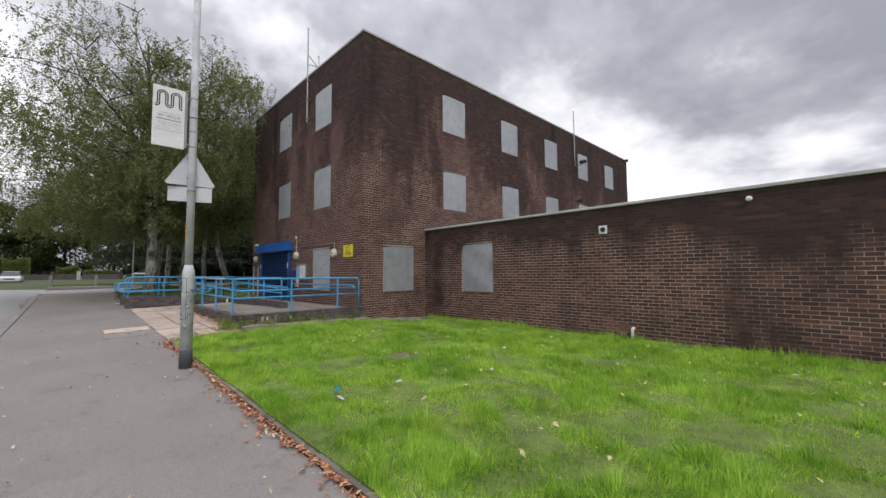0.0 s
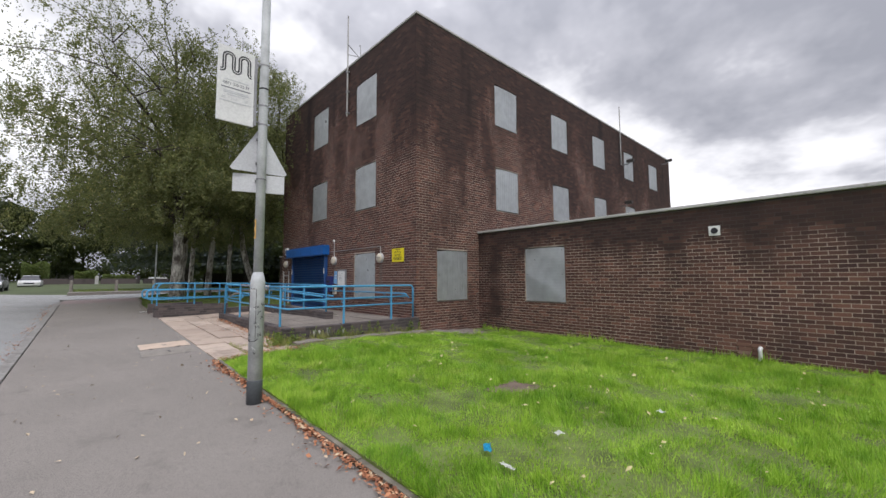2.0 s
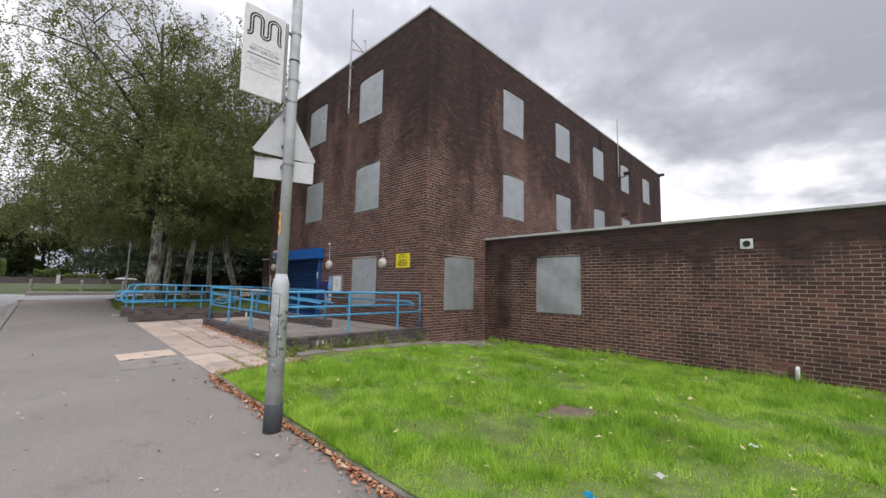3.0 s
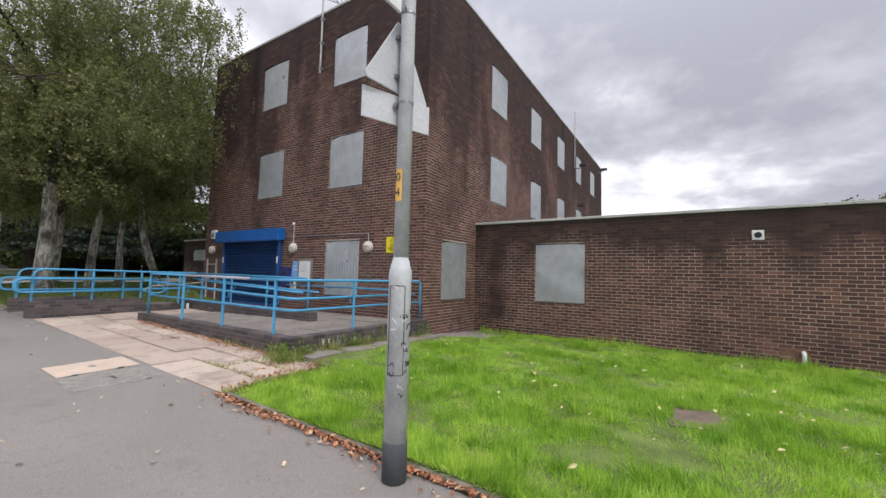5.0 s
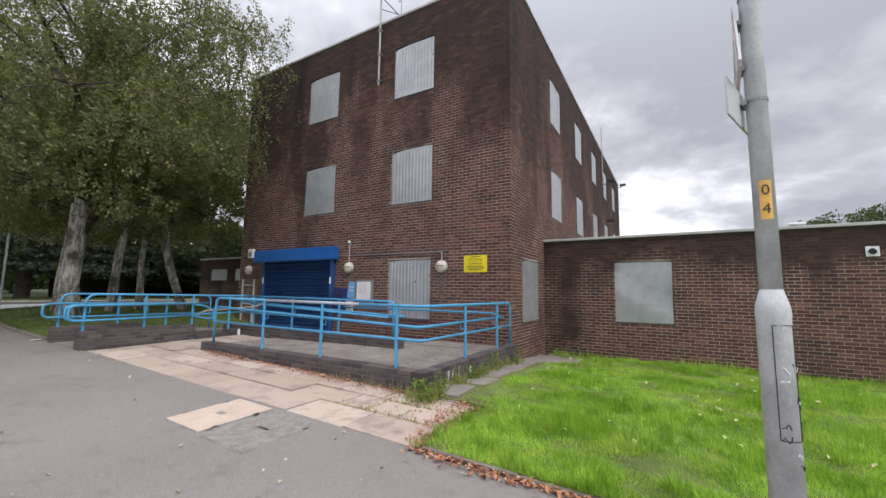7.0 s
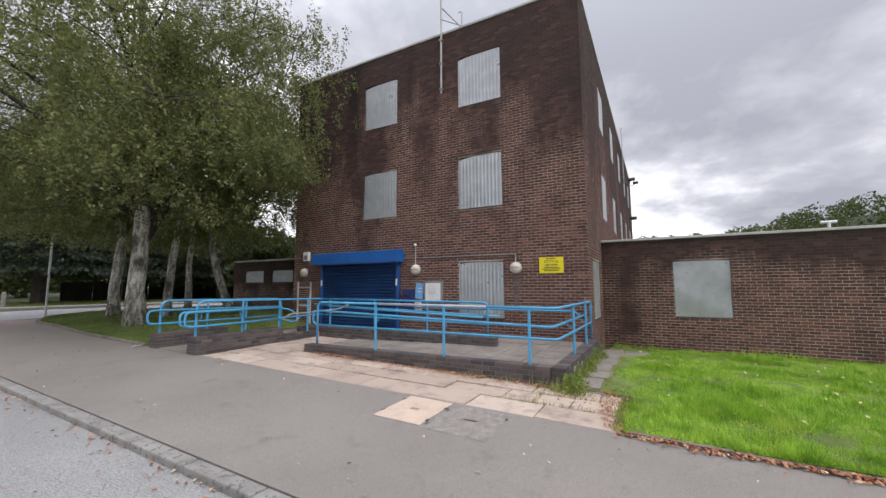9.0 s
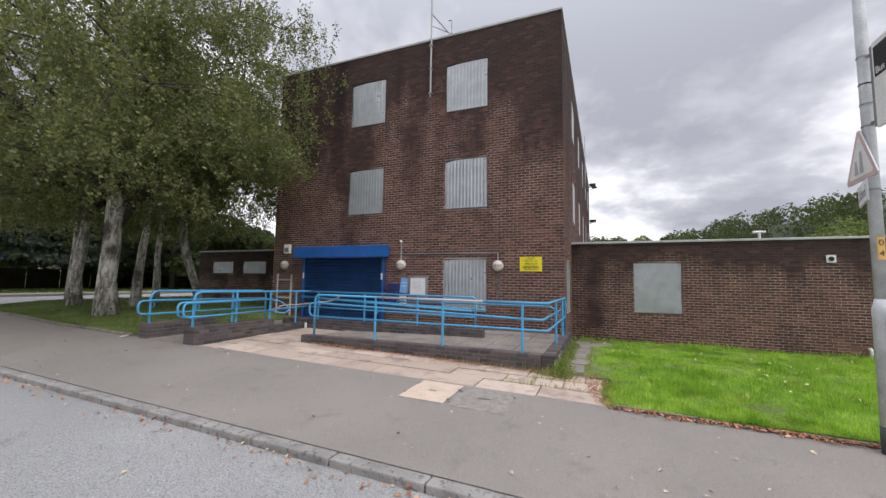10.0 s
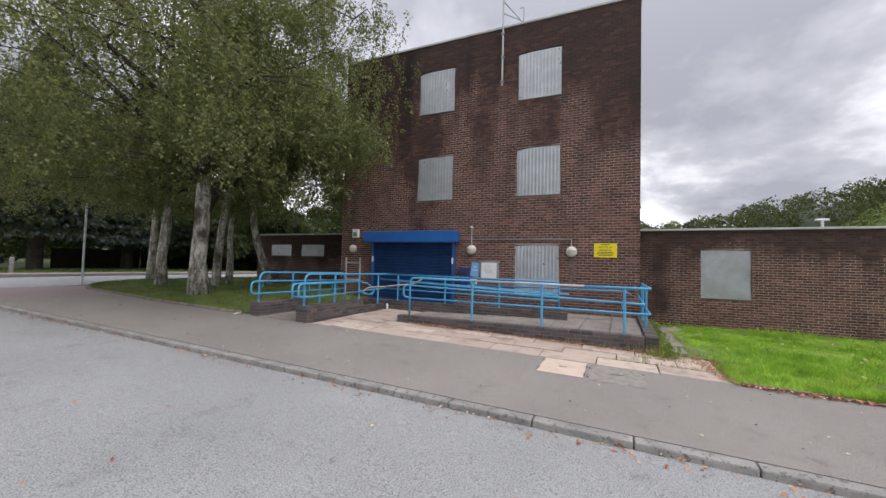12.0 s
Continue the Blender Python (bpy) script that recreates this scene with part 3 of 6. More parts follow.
# ---- boarded windows ----
def corrugated(width, height, flat_sheet, rng):
    """A steel sheet in the plane y = 0, facing -y, its edges a little bent."""
    bm = bmesh.new()
    cols, rows, depth = (8, int(height / 0.02), 0.0008) if flat_sheet else (int(width / 0.0265), 8, 0.010)
    bend = [rng.uniform(-0.012, 0.012) for _ in range(4)]
    sag = 0.01 if flat_sheet else rng.uniform(0.03, 0.065)
    grid = []
    for j in range(rows + 1):
        row = []
        for i in range(cols + 1):
            a, b = i / cols, j / rows
            d = (0, 0, -depth, -depth)[j % 4 if flat_sheet else i % 4]
            edge = bend[0] * math.sin(b * 5 + bend[2] * 200) if i == 0 else (bend[1] * math.sin(b * 4 + bend[3] * 200) if i == cols else 0)
            y = d + 0.012 * math.sin(b * 3.1) * (a - 0.5) + (0.006 * math.sin(a * 5 + b * 9) if flat_sheet else 0.004 * math.sin(b * 6 + a))
            row.append(bm.verts.new((a * width + edge, y, b * height - (sag * (1 - min(1, a * 2.2)) ** 2 + 0.012 * (1 - min(1, (1 - a) * 6)) if j == rows else 0))))
        grid.append(row)
    for j in range(rows):
        for i in range(cols):
            bm.faces.new((grid[j][i], grid[j][i + 1], grid[j + 1][i + 1], grid[j + 1][i]))
    bmesh.ops.solidify(bm, geom=bm.faces[:], thickness=0.004)
    return bm


def boarded_window(index, corner, turn, width, height, flat_sheet=False, label="window boarded with corrugated galvanised steel sheet"):
    """Local x runs along the wall, -y looks out."""
    rng = random.Random(index * 7 + 1)
    win = empty("window_%d" % index, corner, label, "window", "boarded windows", "structure")
    win.rotation_euler = (0, 0, radians(turn))
    fr = 0.05
    bm = bmesh.new()
    for lo, hi in (((0.003, 0.07, 0.003), (fr, 0.13, height - 0.003)), ((width - fr, 0.07, 0.003), (width - 0.003, 0.13, height - 0.003)),
                   ((fr, 0.07, 0.003), (width - fr, 0.13, fr)), ((fr, 0.07, height - fr), (width - fr, 0.13, height - 0.003)), ((width / 2 - 0.025, 0.075, fr), (width / 2 + 0.025, 0.125, height - fr))):
        box(lo, hi, 0, bm)
    part("window_frame", bm, M_FRAME, win)
    for k in (0, 1):
        part("pane", box((fr + k * (width / 2 - 0.025), 0.095, fr), (width / 2 - 0.025 + k * (width / 2 - 0.025), 0.105, height - fr)), M_GLASS, win)
    sheet_ob = part("security_sheet", corrugated(width - 0.02, height - 0.03, flat_sheet, rng), M_STEEL, win)
    sheet_ob.location = (0.01, 0.022, 0.012)
    bolts = bmesh.new()
    for x in (0.08, width - 0.08):
        for z in (0.1, height / 2, height - 0.1):
            bmesh.ops.create_cone(bolts, cap_ends=True, segments=8, radius1=0.012, radius2=0.008, depth=0.01, matrix=Matrix.Translation((x, 0.001, z)) @ Matrix.Rotation(radians(90), 4, "X"))
    part("bolt_row", bolts, M_METAL, win)
    part("window_sill", box((-0.01, -0.012, -0.028), (width + 0.01, 0.06, -0.002), 0.004), M_FRAME, win)
    return win


idx = 1
for k in (0, 1, 2):
    for a, b in FRONT_Y:
        if k == 0 and a > 15:
            continue
        boarded_window(idx, (FX, b, LEVELS[k][0]), -90, b - a, LEVELS[k][1] - LEVELS[k][0])
        idx += 1
for k in (1, 2):
    for a, b in SIDE_X:
        boarded_window(idx, (a, SY, LEVELS[k][0]), 0, b - a, LEVELS[k][1] - LEVELS[k][0])
        idx += 1
boarded_window(idx, (7.35, SY, 0.92), 0, 1.29, 1.52)
boarded_window(idx + 1, (WX, 8.65, 0.92), -90, 1.28, 1.52, True, "window boarded with a flat galvanised steel sheet")
boarded_window(idx + 2, (WX, 25.22, 2.0), -90, 1.44, 0.58, True, "low window boarded with a flat pale sheet")
boarded_window(idx + 3, (WX, 27.25, 2.0), -90, 1.39, 0.58, True, "low window boarded with a flat pale sheet")

# ---- ramp walls and paving ----
def brick_wall(name, x0, x1, y0, y1, z0, z1, label, capz=0.07):
    """A low wall of dark bricks with a bullnose coping course."""
    w = empty(name, ((x0 + x1) / 2, (y0 + y1) / 2, z0), label, "wall", kind="structure")
    o = w.location
    part("core", box((x0 + 0.006 - o.x, y0 + 0.006 - o.y, 0), (x1 - 0.006 - o.x, y1 - 0.006 - o.y, z1 - z0 - 0.006)), M_DARKMORTAR, w)
    rng = random.Random(int(x0 * 100 + y0 * 10))
    along_y = (y1 - y0) > (x1 - x0)
    length, deep = (y1 - y0, x1 - x0) if along_y else (x1 - x0, y1 - y0)
    z, row = z1, 0
    shared = {}
    while z > z0 + 0.02:
        hh = min(0.065, z - z0)
        step = 0.225
        a = -step / 2 if row % 2 else 0.0
        while a < length - 0.02:
            p, q = max(0, a), min(length, a + step - 0.01)
            if q - p > 0.03:
                key = (round(q - p, 3), round(hh, 3))
                if key not in shared:
                    shared[key] = None
                    lo, hi = ((0, 0, 0), (deep, q - p, hh)) if along_y else ((0, 0, 0), (q - p, deep, hh))
                    b = part("brick", box(lo, hi, 0.008 if row == 0 else 0.004), M_DARKBRICK, w)
                    shared[key] = b.data
                else:
                    b = new("brick", shared[key])
                    b.parent = w
                j = rng.uniform(-0.002, 0.002)
                b.location = ((x0 - o.x + j, y0 + p - o.y, z - hh - o.z) if along_y else (x0 + p - o.x, y0 - o.y + j, z - hh - o.z))
            a += step
        z -= hh + 0.01
        row += 1
    return w


PLAT = 0.5
brick_wall("ramp_wall_front", 2.9, 3.12, 10.53, 15.85, 0.1, 0.52, "low dark brick wall along the ramp")
brick_wall("ramp_wall_end", 2.9, 6.55, 10.3, 10.52, -0.1, 0.52, "low dark brick wall across the ramp end")
brick_wall("ramp_wall_inner", 4.7, 4.92, 12.13, 18.2, 0.36, 0.66, "low dark brick wall between two ramps")
brick_wall("ramp_wall_gate", 1.4, 3.5, 17.28, 17.6, 0.3, 0.75, "low dark brick wall at the gate of the ramp")
brick_wall("ramp_wall_outer", 1.38, 3.0, 18.75, 19.05, 0.3, 0.75, "low dark brick wall beside the verge")
brick_wall("ramp_wall_back", 3.52, 4.9, 17.35, 17.57, 0.3, 0.57, "low dark brick kerb wall towards the door")

M_LANE = surface("weathered_concrete", (0.24, 0.21, 0.185), 0.9, var=0.25, scale=2, fine=90, bump=0.4, wear=(0.13, 0.115, 0.1), wear_at=0.57)
M_WOOD = surface("bare_grey_bar", (0.33, 0.29, 0.25), 0.6, 0.2, var=0.3, scale=8)


def z_fore(x, y):
    return z_foot(1.5, y) - 0.035 + 0.012 * (x - 1.5)


def z_lane(x, y):
    return 0.47 - 0.06 * smoothstep(12.5, 16.5, y) + 0 * x


sheet("pavement_edge", 1.42, 1.47, 9.42, 17.28, z_foot, M_PAVE, 0.6, "grey asphalt footway against the slabs")
sheet("forecourt", 1.47, 4.7, 9.45, 17.4, z_fore, M_FRAME, 0.5, "bed under the paving slabs")
sheet("ramp_lane_front", 3.12, 4.7, 10.52, 15.9, z_lane, M_FRAME, 0.5, "weathered concrete ramp between low walls")
sheet("ramp_lane_inner", 4.92, 6.57, 10.52, 20.5, lambda x, y: 0.43 + 0 * x, M_FRAME, 0.5, "weathered concrete walkway to the door")
sheet("ramp_landing", 4.7, 4.92, 10.52, 12.13, lambda x, y: 0.468 + 0 * x, M_LANE, 0.5, "concrete landing at the turn of the ramp")
sheet("ramp_gate_path", 1.42, 4.92, 17.45, 19.4, lambda x, y: z_foot(1.5, y) + 0.005 + 0.012 * (x - 1.4), M_LANE, 0.5, "weathered concrete path between low walls")


sheet("end_path", 2.9, 6.7, 9.78, 10.28, lambda x, y: z_lawn(x, 9.9) - 0.01, M_LANE, 0.3, "mossy concrete path along the ramp end")

# ---- blue railings ----
def railing(root_at, label, posts, bars, worn=()):
    """posts: (x, y, bottom, top); bars: (name, points, radius, fillet)."""
    r = empty("ramp_railing", root_at, label, "railing", "ramp railings")
    o = Vector(root_at)
    for x, y, a, b in posts:
        bm = tube([Vector((x, y, a)) - o, Vector((x, y, b)) - o], 0.025, 10)
        part("post", bm, M_BLUE, r)
    for k, (nm, pts, rad, fil) in enumerate(bars):
        part(nm, tube(fillet([Vector(p) - o for p in pts], fil, 7), rad, 10), M_WORNRAIL if k in worn else M_BLUE, r, "worn grey patch on the rail" if k in worn else "", True)
    return r


def brackets(rail, root_at, spots):
    o = Vector(root_at)
    for a, b in spots:
        a, b = Vector(a) - o, Vector(b) - o
        part("bracket", tube(fillet([a, Vector((b.x, b.y, a.z)), b], 0.03, 4), 0.008, 6), M_BLUE, rail)


ft = 1.405
fr = (3.0, 13.0, 0.52)
front_rail = railing(fr, "blue painted tubular railing along the ramp edge",
    [(3.0, 13.97, 0.52, ft), (3.0, 12.43, 0.52, ft), (3.0, 10.87, 0.52, ft), (4.33, 10.43, 0.52, ft), (5.7, 10.43, 0.52, ft)],
    [("top_rail", [(3.0, 15.57, 0.52), (3.0, 15.57, ft + 0.02), (3.0, 13.9, ft + 0.01)], 0.024, 0.13),
     ("top_rail", [(3.0, 13.9, ft + 0.01), (3.0, 11.6, ft)], 0.0245, 0.1),
     ("top_rail", [(3.0, 11.6, ft), (3.0, 10.43, ft), (6.42, 10.43, ft - 0.01), (6.42, 10.43, 0.52)], 0.024, 0.12),
     ("handrail", [(6.3, 10.53, 1.10), (3.09, 10.53, 1.10), (3.09, 15.62, 1.235), (3.09, 15.8, 1.22), (3.09, 15.8, 0.95), (3.09, 15.6, 0.935)], 0.023, 0.15),
     ("mid_rail", [(3.0, 15.6, 0.94), (3.0, 10.43, 0.925), (6.42, 10.43, 0.92)], 0.021, 0.12)], worn=(1,))
brackets(front_rail, fr, [((3.0, y, 0.99 + 0.02 * (y - 10)), (3.09, y, 1.09 + 0.026 * (y - 10.5))) for y in (13.97, 12.43, 10.9)] + [((x, 10.43, 1.0), (x, 10.53, 1.09)) for x in (4.33, 5.7)])
ir = (4.8, 15.0, 0.66)
inner_rail = railing(ir, "blue painted tubular railing on the inner ramp wall",
    [(4.8, y, 0.66, 1.42) for y in (17.0, 15.45, 13.87)],
    [("top_rail", [(4.8, 17.46, 1.43), (4.8, 12.33, 1.40), (4.8, 12.33, 0.66)], 0.024, 0.12),
     ("handrail", [(4.89, 17.7, 1.27), (4.89, 12.1, 1.10)], 0.022, 0.1),
     ("handrail", [(4.71, 17.0, 1.24), (4.71, 12.4, 1.08)], 0.022, 0.1),
     ("mid_rail", [(4.8, 17.5, 1.0), (4.8, 12.33, 0.93)], 0.021, 0.1)])
brackets(inner_rail, ir, [((4.8, y, 1.05), (4.89, y, 1.14 + 0.03 * (y - 12.1) - 0.01)) for y in (17.0, 15.45, 13.87, 12.33)])
gr = (3.0, 17.44, 0.75)
gate_rail = railing(gr, "blue painted railing with looped ends at the ramp gate",
    [(1.47, 17.44, 0.75, 1.2), (2.5, 17.44, 0.75, 1.45), (3.49, 17.44, 0.57, 1.44), (4.4, 17.44, 0.57, 1.43)],
    [("top_rail", [(1.47, 17.44, 1.0), (1.47, 17.44, 1.47), (4.8, 17.44, 1.43), (4.8, 17.3, 1.43)], 0.024, 0.2),
     ("handrail", [(3.5, 17.35, 1.25), (1.42, 17.35, 1.25), (1.2, 17.35, 1.24), (1.2, 17.35, 0.96), (1.42, 17.35, 0.95), (3.5, 17.38, 0.97)], 0.023, 0.14),
     ("handrail", [(3.5, 17.53, 1.25), (1.42, 17.53, 1.25), (1.2, 17.53, 1.24), (1.2, 17.53, 0.96), (1.42, 17.53, 0.95), (1.6, 17.5, 0.95)], 0.023, 0.14),
     ("mid_rail", [(3.5, 17.44, 0.98), (4.78, 17.44, 1.0)], 0.021, 0.1),
     ("broken_loop", [(3.5, 17.38, 1.22), (3.7, 17.33, 1.2), (4.05, 17.3, 0.98), (3.85, 17.3, 0.86), (3.5, 17.38, 0.95)], 0.02, 0.12)])
brackets(gate_rail, gr, [((x, 17.44, 1.1), (x, y, 1.23)) for x in (1.52, 2.5) for y in (17.35, 17.53)])
orr = (2.5, 18.9, 0.75)
outer_rail = railing(orr, "blue painted railing with looped end beside the verge",
    [(1.49, 18.9, 0.75, 1.2), (2.54, 18.9, 0.75, 1.44), (3.58, 18.9, 0.45, 1.43)],
    [("top_rail", [(1.49, 18.9, 1.0), (1.49, 18.9, 1.46), (4.7, 18.9, 1.42), (4.7, 18.9, 0.5)], 0.024, 0.2),
     ("handrail", [(4.6, 18.82, 1.2), (1.42, 18.82, 1.25), (1.2, 18.82, 1.24), (1.2, 18.82, 0.96), (1.42, 18.82, 0.95), (4.6, 18.86, 0.93)], 0.023, 0.14)])
brackets(outer_rail, orr, [((x, 18.9, 1.1), (x, 18.82, 1.23)) for x in (1.52, 2.54)])
wr = empty("wall_handrail", (6.5, 13.0, 1.1), "blue handrail fixed to the brick front", "railing")
part("rail", tube(fillet([(-0.06, 2.6, 0.05), (-0.06, -2.2, 0.06), (-0.06, -2.35, -0.05)], 0.1), 0.021, 10), M_BLUE, wr, "", True)
for y in (2.2, 0.6, -1.0, -2.0):
    part("bracket", tube([(0.064, y, 0.0), (-0.06, y, 0.04)], 0.01, 6), M_BLUE, wr)
bar = empty("bent_bar", (3.9, 17.0, 1.0), "bare bent metal bar caught on the railing", "bar")
part("rod", tube(fillet([(-0.35, 0.35, -0.04), (-0.2, 0.3, 0.08), (0.1, 0.0, 0.1), (0.55, -0.75, 0.2), (0.62, -0.95, 0.33)], 0.15), 0.02, 8), M_WOOD, bar, "", True)

# ---- the door with its roller shutter ----
sh = empty("door_1", (FX, 17.5, 0.45), "closed blue steel roller shutter over the entrance", "door", kind="structure")
d0, d1 = DOOR_Y[0] - 17.5, DOOR_Y[1] - 17.5
bm = bmesh.new()
prof, z = [], 0.0
while z < 2.08:
    prof += [(0.014, z), (-0.014, z + 0.012), (-0.02, z + 0.05), (-0.012, z + 0.088)]
    z += 0.1
left = [bm.verts.new((x - 0.06, d0 + 0.02, zz)) for x, zz in prof]
right = [bm.verts.new((x - 0.06, d1 - 0.02, zz)) for x, zz in prof]
for k in range(len(prof) - 1):
    bm.faces.new((left[k], right[k], right[k + 1], left[k + 1]))
bmesh.ops.solidify(bm, geom=bm.faces[:], thickness=0.01)
part("slat_curtain", bm, M_SHUTTER, sh)
for y in (d0, d1):
    part("guide_rail", box((-0.13, y - 0.05, 0), (-0.02, y + 0.05, 2.1), 0.008), M_SHUTTER, sh)
part("shutter_box", box((-0.28, d0 - 0.16, 2.06), (-0.008, d1 + 0.33, 2.43), 0.015), M_SHUTBOX, sh, "bright blue steel shutter box")
part("box_lip", box((-0.3, d0 - 0.17, 2.04), (-0.26, d1 + 0.34, 2.09), 0.004), M_SHUTTER, sh)
for y in (d0 + 0.95, d0 + 1.9, d0 + 2.7):
    part("joint_strip", box((-0.284, y - 0.006, 2.1), (-0.279, y + 0.006, 2.4)), M_SHUTTER, sh)
part("bottom_bar", box((-0.1, d0 + 0.05, -0.02), (-0.05, d1 - 0.05, 0.06), 0.006), M_SHUTTER, sh)
for y in (d0 + 0.02, d1 - 0.02):
    part("lock_plate", box((-0.14, y - 0.03, 1.35), (-0.13, y + 0.03, 1.55)), M_WHITE, sh, "white lock plate")


# ---- fittings on the front ----
def bulkhead_lamp(y, z):
    o = empty("wall_lamp", (FX, y, z), "round cream bulkhead lamp on the brick wall", "lamp", "wall lamps")
    ring = bmesh.new()
    bmesh.ops.create_cone(ring, cap_ends=True, segments=24, radius1=0.16, radius2=0.15, depth=0.07, matrix=Matrix.Translation((-0.035, 0, 0)) @ Matrix.Rotation(radians(-90), 4, "Y"))
    part("base_ring", ring, M_COPING, o)
    dome = bmesh.new()
    bmesh.ops.create_uvsphere(dome, u_segments=20, v_segments=12, radius=0.145, matrix=Matrix.Translation((-0.06, 0, 0)) @ Matrix.Diagonal((0.6, 1, 1, 1)))
    part("lens", dome, M_CREAM, o, "cream lamp glass", True)
    part("guard_bar", tube([(-0.13, -0.14, 0.02), (-0.152, 0, 0.02), (-0.13, 0.14, 0.02)], 0.008, 6), M_METAL, o)
    return o


for y, z in ((15.33, 2.26), (12.24, 2.23), (20.05, 2.27)):
    bulkhead_lamp(y, z)
cd = empty("conduit", (FX, 13.8, 2.6), "grey metal conduit along the brick wall", "pipe")
part("pipe", tube([(-0.022, 2.2, 0.01), (-0.022, -1.56, -0.005), ], 0.012, 6), M_METAL, cd)
part("drop", tube([(-0.022, -1.56, 0.0), (-0.022, -1.56, -0.22)], 0.012, 6), M_COPING, cd)
part("riser", tube([(-0.03, 1.53, -0.2), (-0.03, 1.53, 0.35)], 0.012, 6), M_COPING, cd)
jb = bmesh.new()
bmesh.ops.create_uvsphere(jb, u_segments=12, v_segments=8, radius=0.045, matrix=Matrix.Translation((-0.05, 1.53, 0.4)))
part("sensor", jb, M_WHITE, cd, "small white sensor", True)
ab = empty("alarm_box", (FX, 19.92, 2.68), "white alarm box on the brick wall", "alarm")
part("case", box((-0.11, -0.13, 0), (-0.005, 0.13, 0.32), 0.015), M_WHITE, ab)
part("louvre", box((-0.116, -0.09, 0.05), (-0.109, 0.09, 0.2)), M_GREYPRINT, ab)
nb = empty("notice_case", (FX, 14.72, 1.3), "grey-framed notice case with a white sheet", "notice board")
part("case", box((-0.05, -0.32, -0.02), (-0.006, 0.32, 0.62), 0.01), M_METAL, nb)
part("sheet_of_paper", box((-0.056, -0.25, 0.04), (-0.051, 0.25, 0.56)), M_WHITE, nb)
rg = random.Random(5)
for k in range(5):
    part("scrawl", tube([(-0.058, 0.15 - 0.06 * j, 0.46 - 0.05 * k + rg.uniform(-0.02, 0.02)) for j in range(5)], 0.004, 4), M_GREYPRINT, nb)
pn = empty("blue_notice", (FX, 15.2, 1.4), "torn light blue notice on the wall", "sign")
bl = box((-0.02, -0.14, 0.0), (-0.008, 0.14, 0.46))
bmesh.ops.rotate(bl, cent=(0, 0, 0.23), matrix=Matrix.Rotation(radians(7), 3, "X"), verts=bl.verts)
part("panel", bl, M_LTBLUE, pn)
part("print_bar", box((-0.0215, -0.08, 0.2), (-0.0205, 0.08, 0.225)), M_WHITE, pn)
part("print_bar", box((-0.0215, -0.08, 0.3), (-0.0205, 0.05, 0.325)), M_WHITE, pn)
pb = empty("post_box", (FX, 15.55, 1.1), "dark blue metal box beside the shutter", "box")
part("case", box((-0.16, -0.17, 0), (-0.006, 0.17, 0.58), 0.012), M_DKBLUE, pb)
part("flap", box((-0.168, -0.11, 0.36), (-0.158, 0.11, 0.42), 0.003), M_BLACK, pb)
ic = empty("intercom", (FX, 15.22, 1.02), "cream intercom box on the wall", "intercom")
part("case", box((-0.09, -0.1, 0), (-0.006, 0.1, 0.34), 0.01), M_CREAM, ic)
part("speaker", box((-0.096, -0.05, 0.17), (-0.088, 0.05, 0.25)), M_BLACK, ic)
gf2 = empty("wall_frame", (FX, 20.03, 1.15), "pale metal frame on the brick wall", "frame")
for lo, hi in (((-0.05, -0.34, -0.7), (-0.008, -0.29, 0.8)), ((-0.05, 0.29, -0.7), (-0.008, 0.34, 0.8)), ((-0.05, -0.29, 0.58), (-0.008, 0.29, 0.62)), ((-0.05, -0.29, -0.06), (-0.008, 0.29, 0.0))):
    part("bar", box(lo, hi, 0.004), M_COPING, gf2)


M_CEMENT = surface("lime_stain", (0.2, 0.165, 0.145), 0.9, var=0.35, scale=9, fine=60, bump=0.3, wear=(0.1, 0.07, 0.06), wear_at=0.5)
rg = random.Random(14)
for y, zt, hh in ((12.24, 2.05, 0.85), (15.3, 2.05, 0.3)):
    st = empty("lime_streak", (FX, y, zt - hh), "pale lime streak running down below the lamp", "stain", kind="structure")
    bm = bmesh.new()
    for k in range(int(hh / 0.075)):
        w = 0.09 * (1 - 0.5 * k * 0.075 / hh) + rg.uniform(-0.015, 0.015)
        zz = hh - (k + 1) * 0.075
        box((-0.0065, -w, zz + 0.006), (-0.0045, w, zz + 0.068), 0, bm)
    part("film", bm, M_CEMENT, st)


def words(text, size, material, parent, m):
    """Raised letters from the built-in font, each a mesh of its own."""
    cu = bpy.data.curves.new("letter", "FONT")
    cu.body, cu.size, cu.extrude, cu.align_x, cu.align_y = text, size, 0.001, "CENTER", "CENTER"
    tmp = bpy.data.objects.new("letter", cu)
    scene.collection.objects.link(tmp)
    me = bpy.data.meshes.new_from_object(tmp.evaluated_get(bpy.context.evaluated_depsgraph_get()))
    bpy.data.objects.remove(tmp)
    owner = list(range(len(me.vertices)))

    def lead(i):
        while owner[i] != i:
            owner[i] = owner[owner[i]]
            i = owner[i]
        return i

    for e in me.edges:
        owner[lead(e.vertices[0])] = lead(e.vertices[1])
    groups = {}
    for f in me.polygons:
        groups.setdefault(lead(f.vertices[0]), []).append(list(f.vertices))
    for faces in groups.values():
        used = sorted({i for f in faces for i in f})
        at = {i: k for k, i in enumerate(used)}
        ob = link("letter", [me.vertices[i].co[:] for i in used], [tuple(at[i] for i in f) for f in faces], material, parent)
        ob.matrix_local = m
    bpy.data.meshes.remove(me)


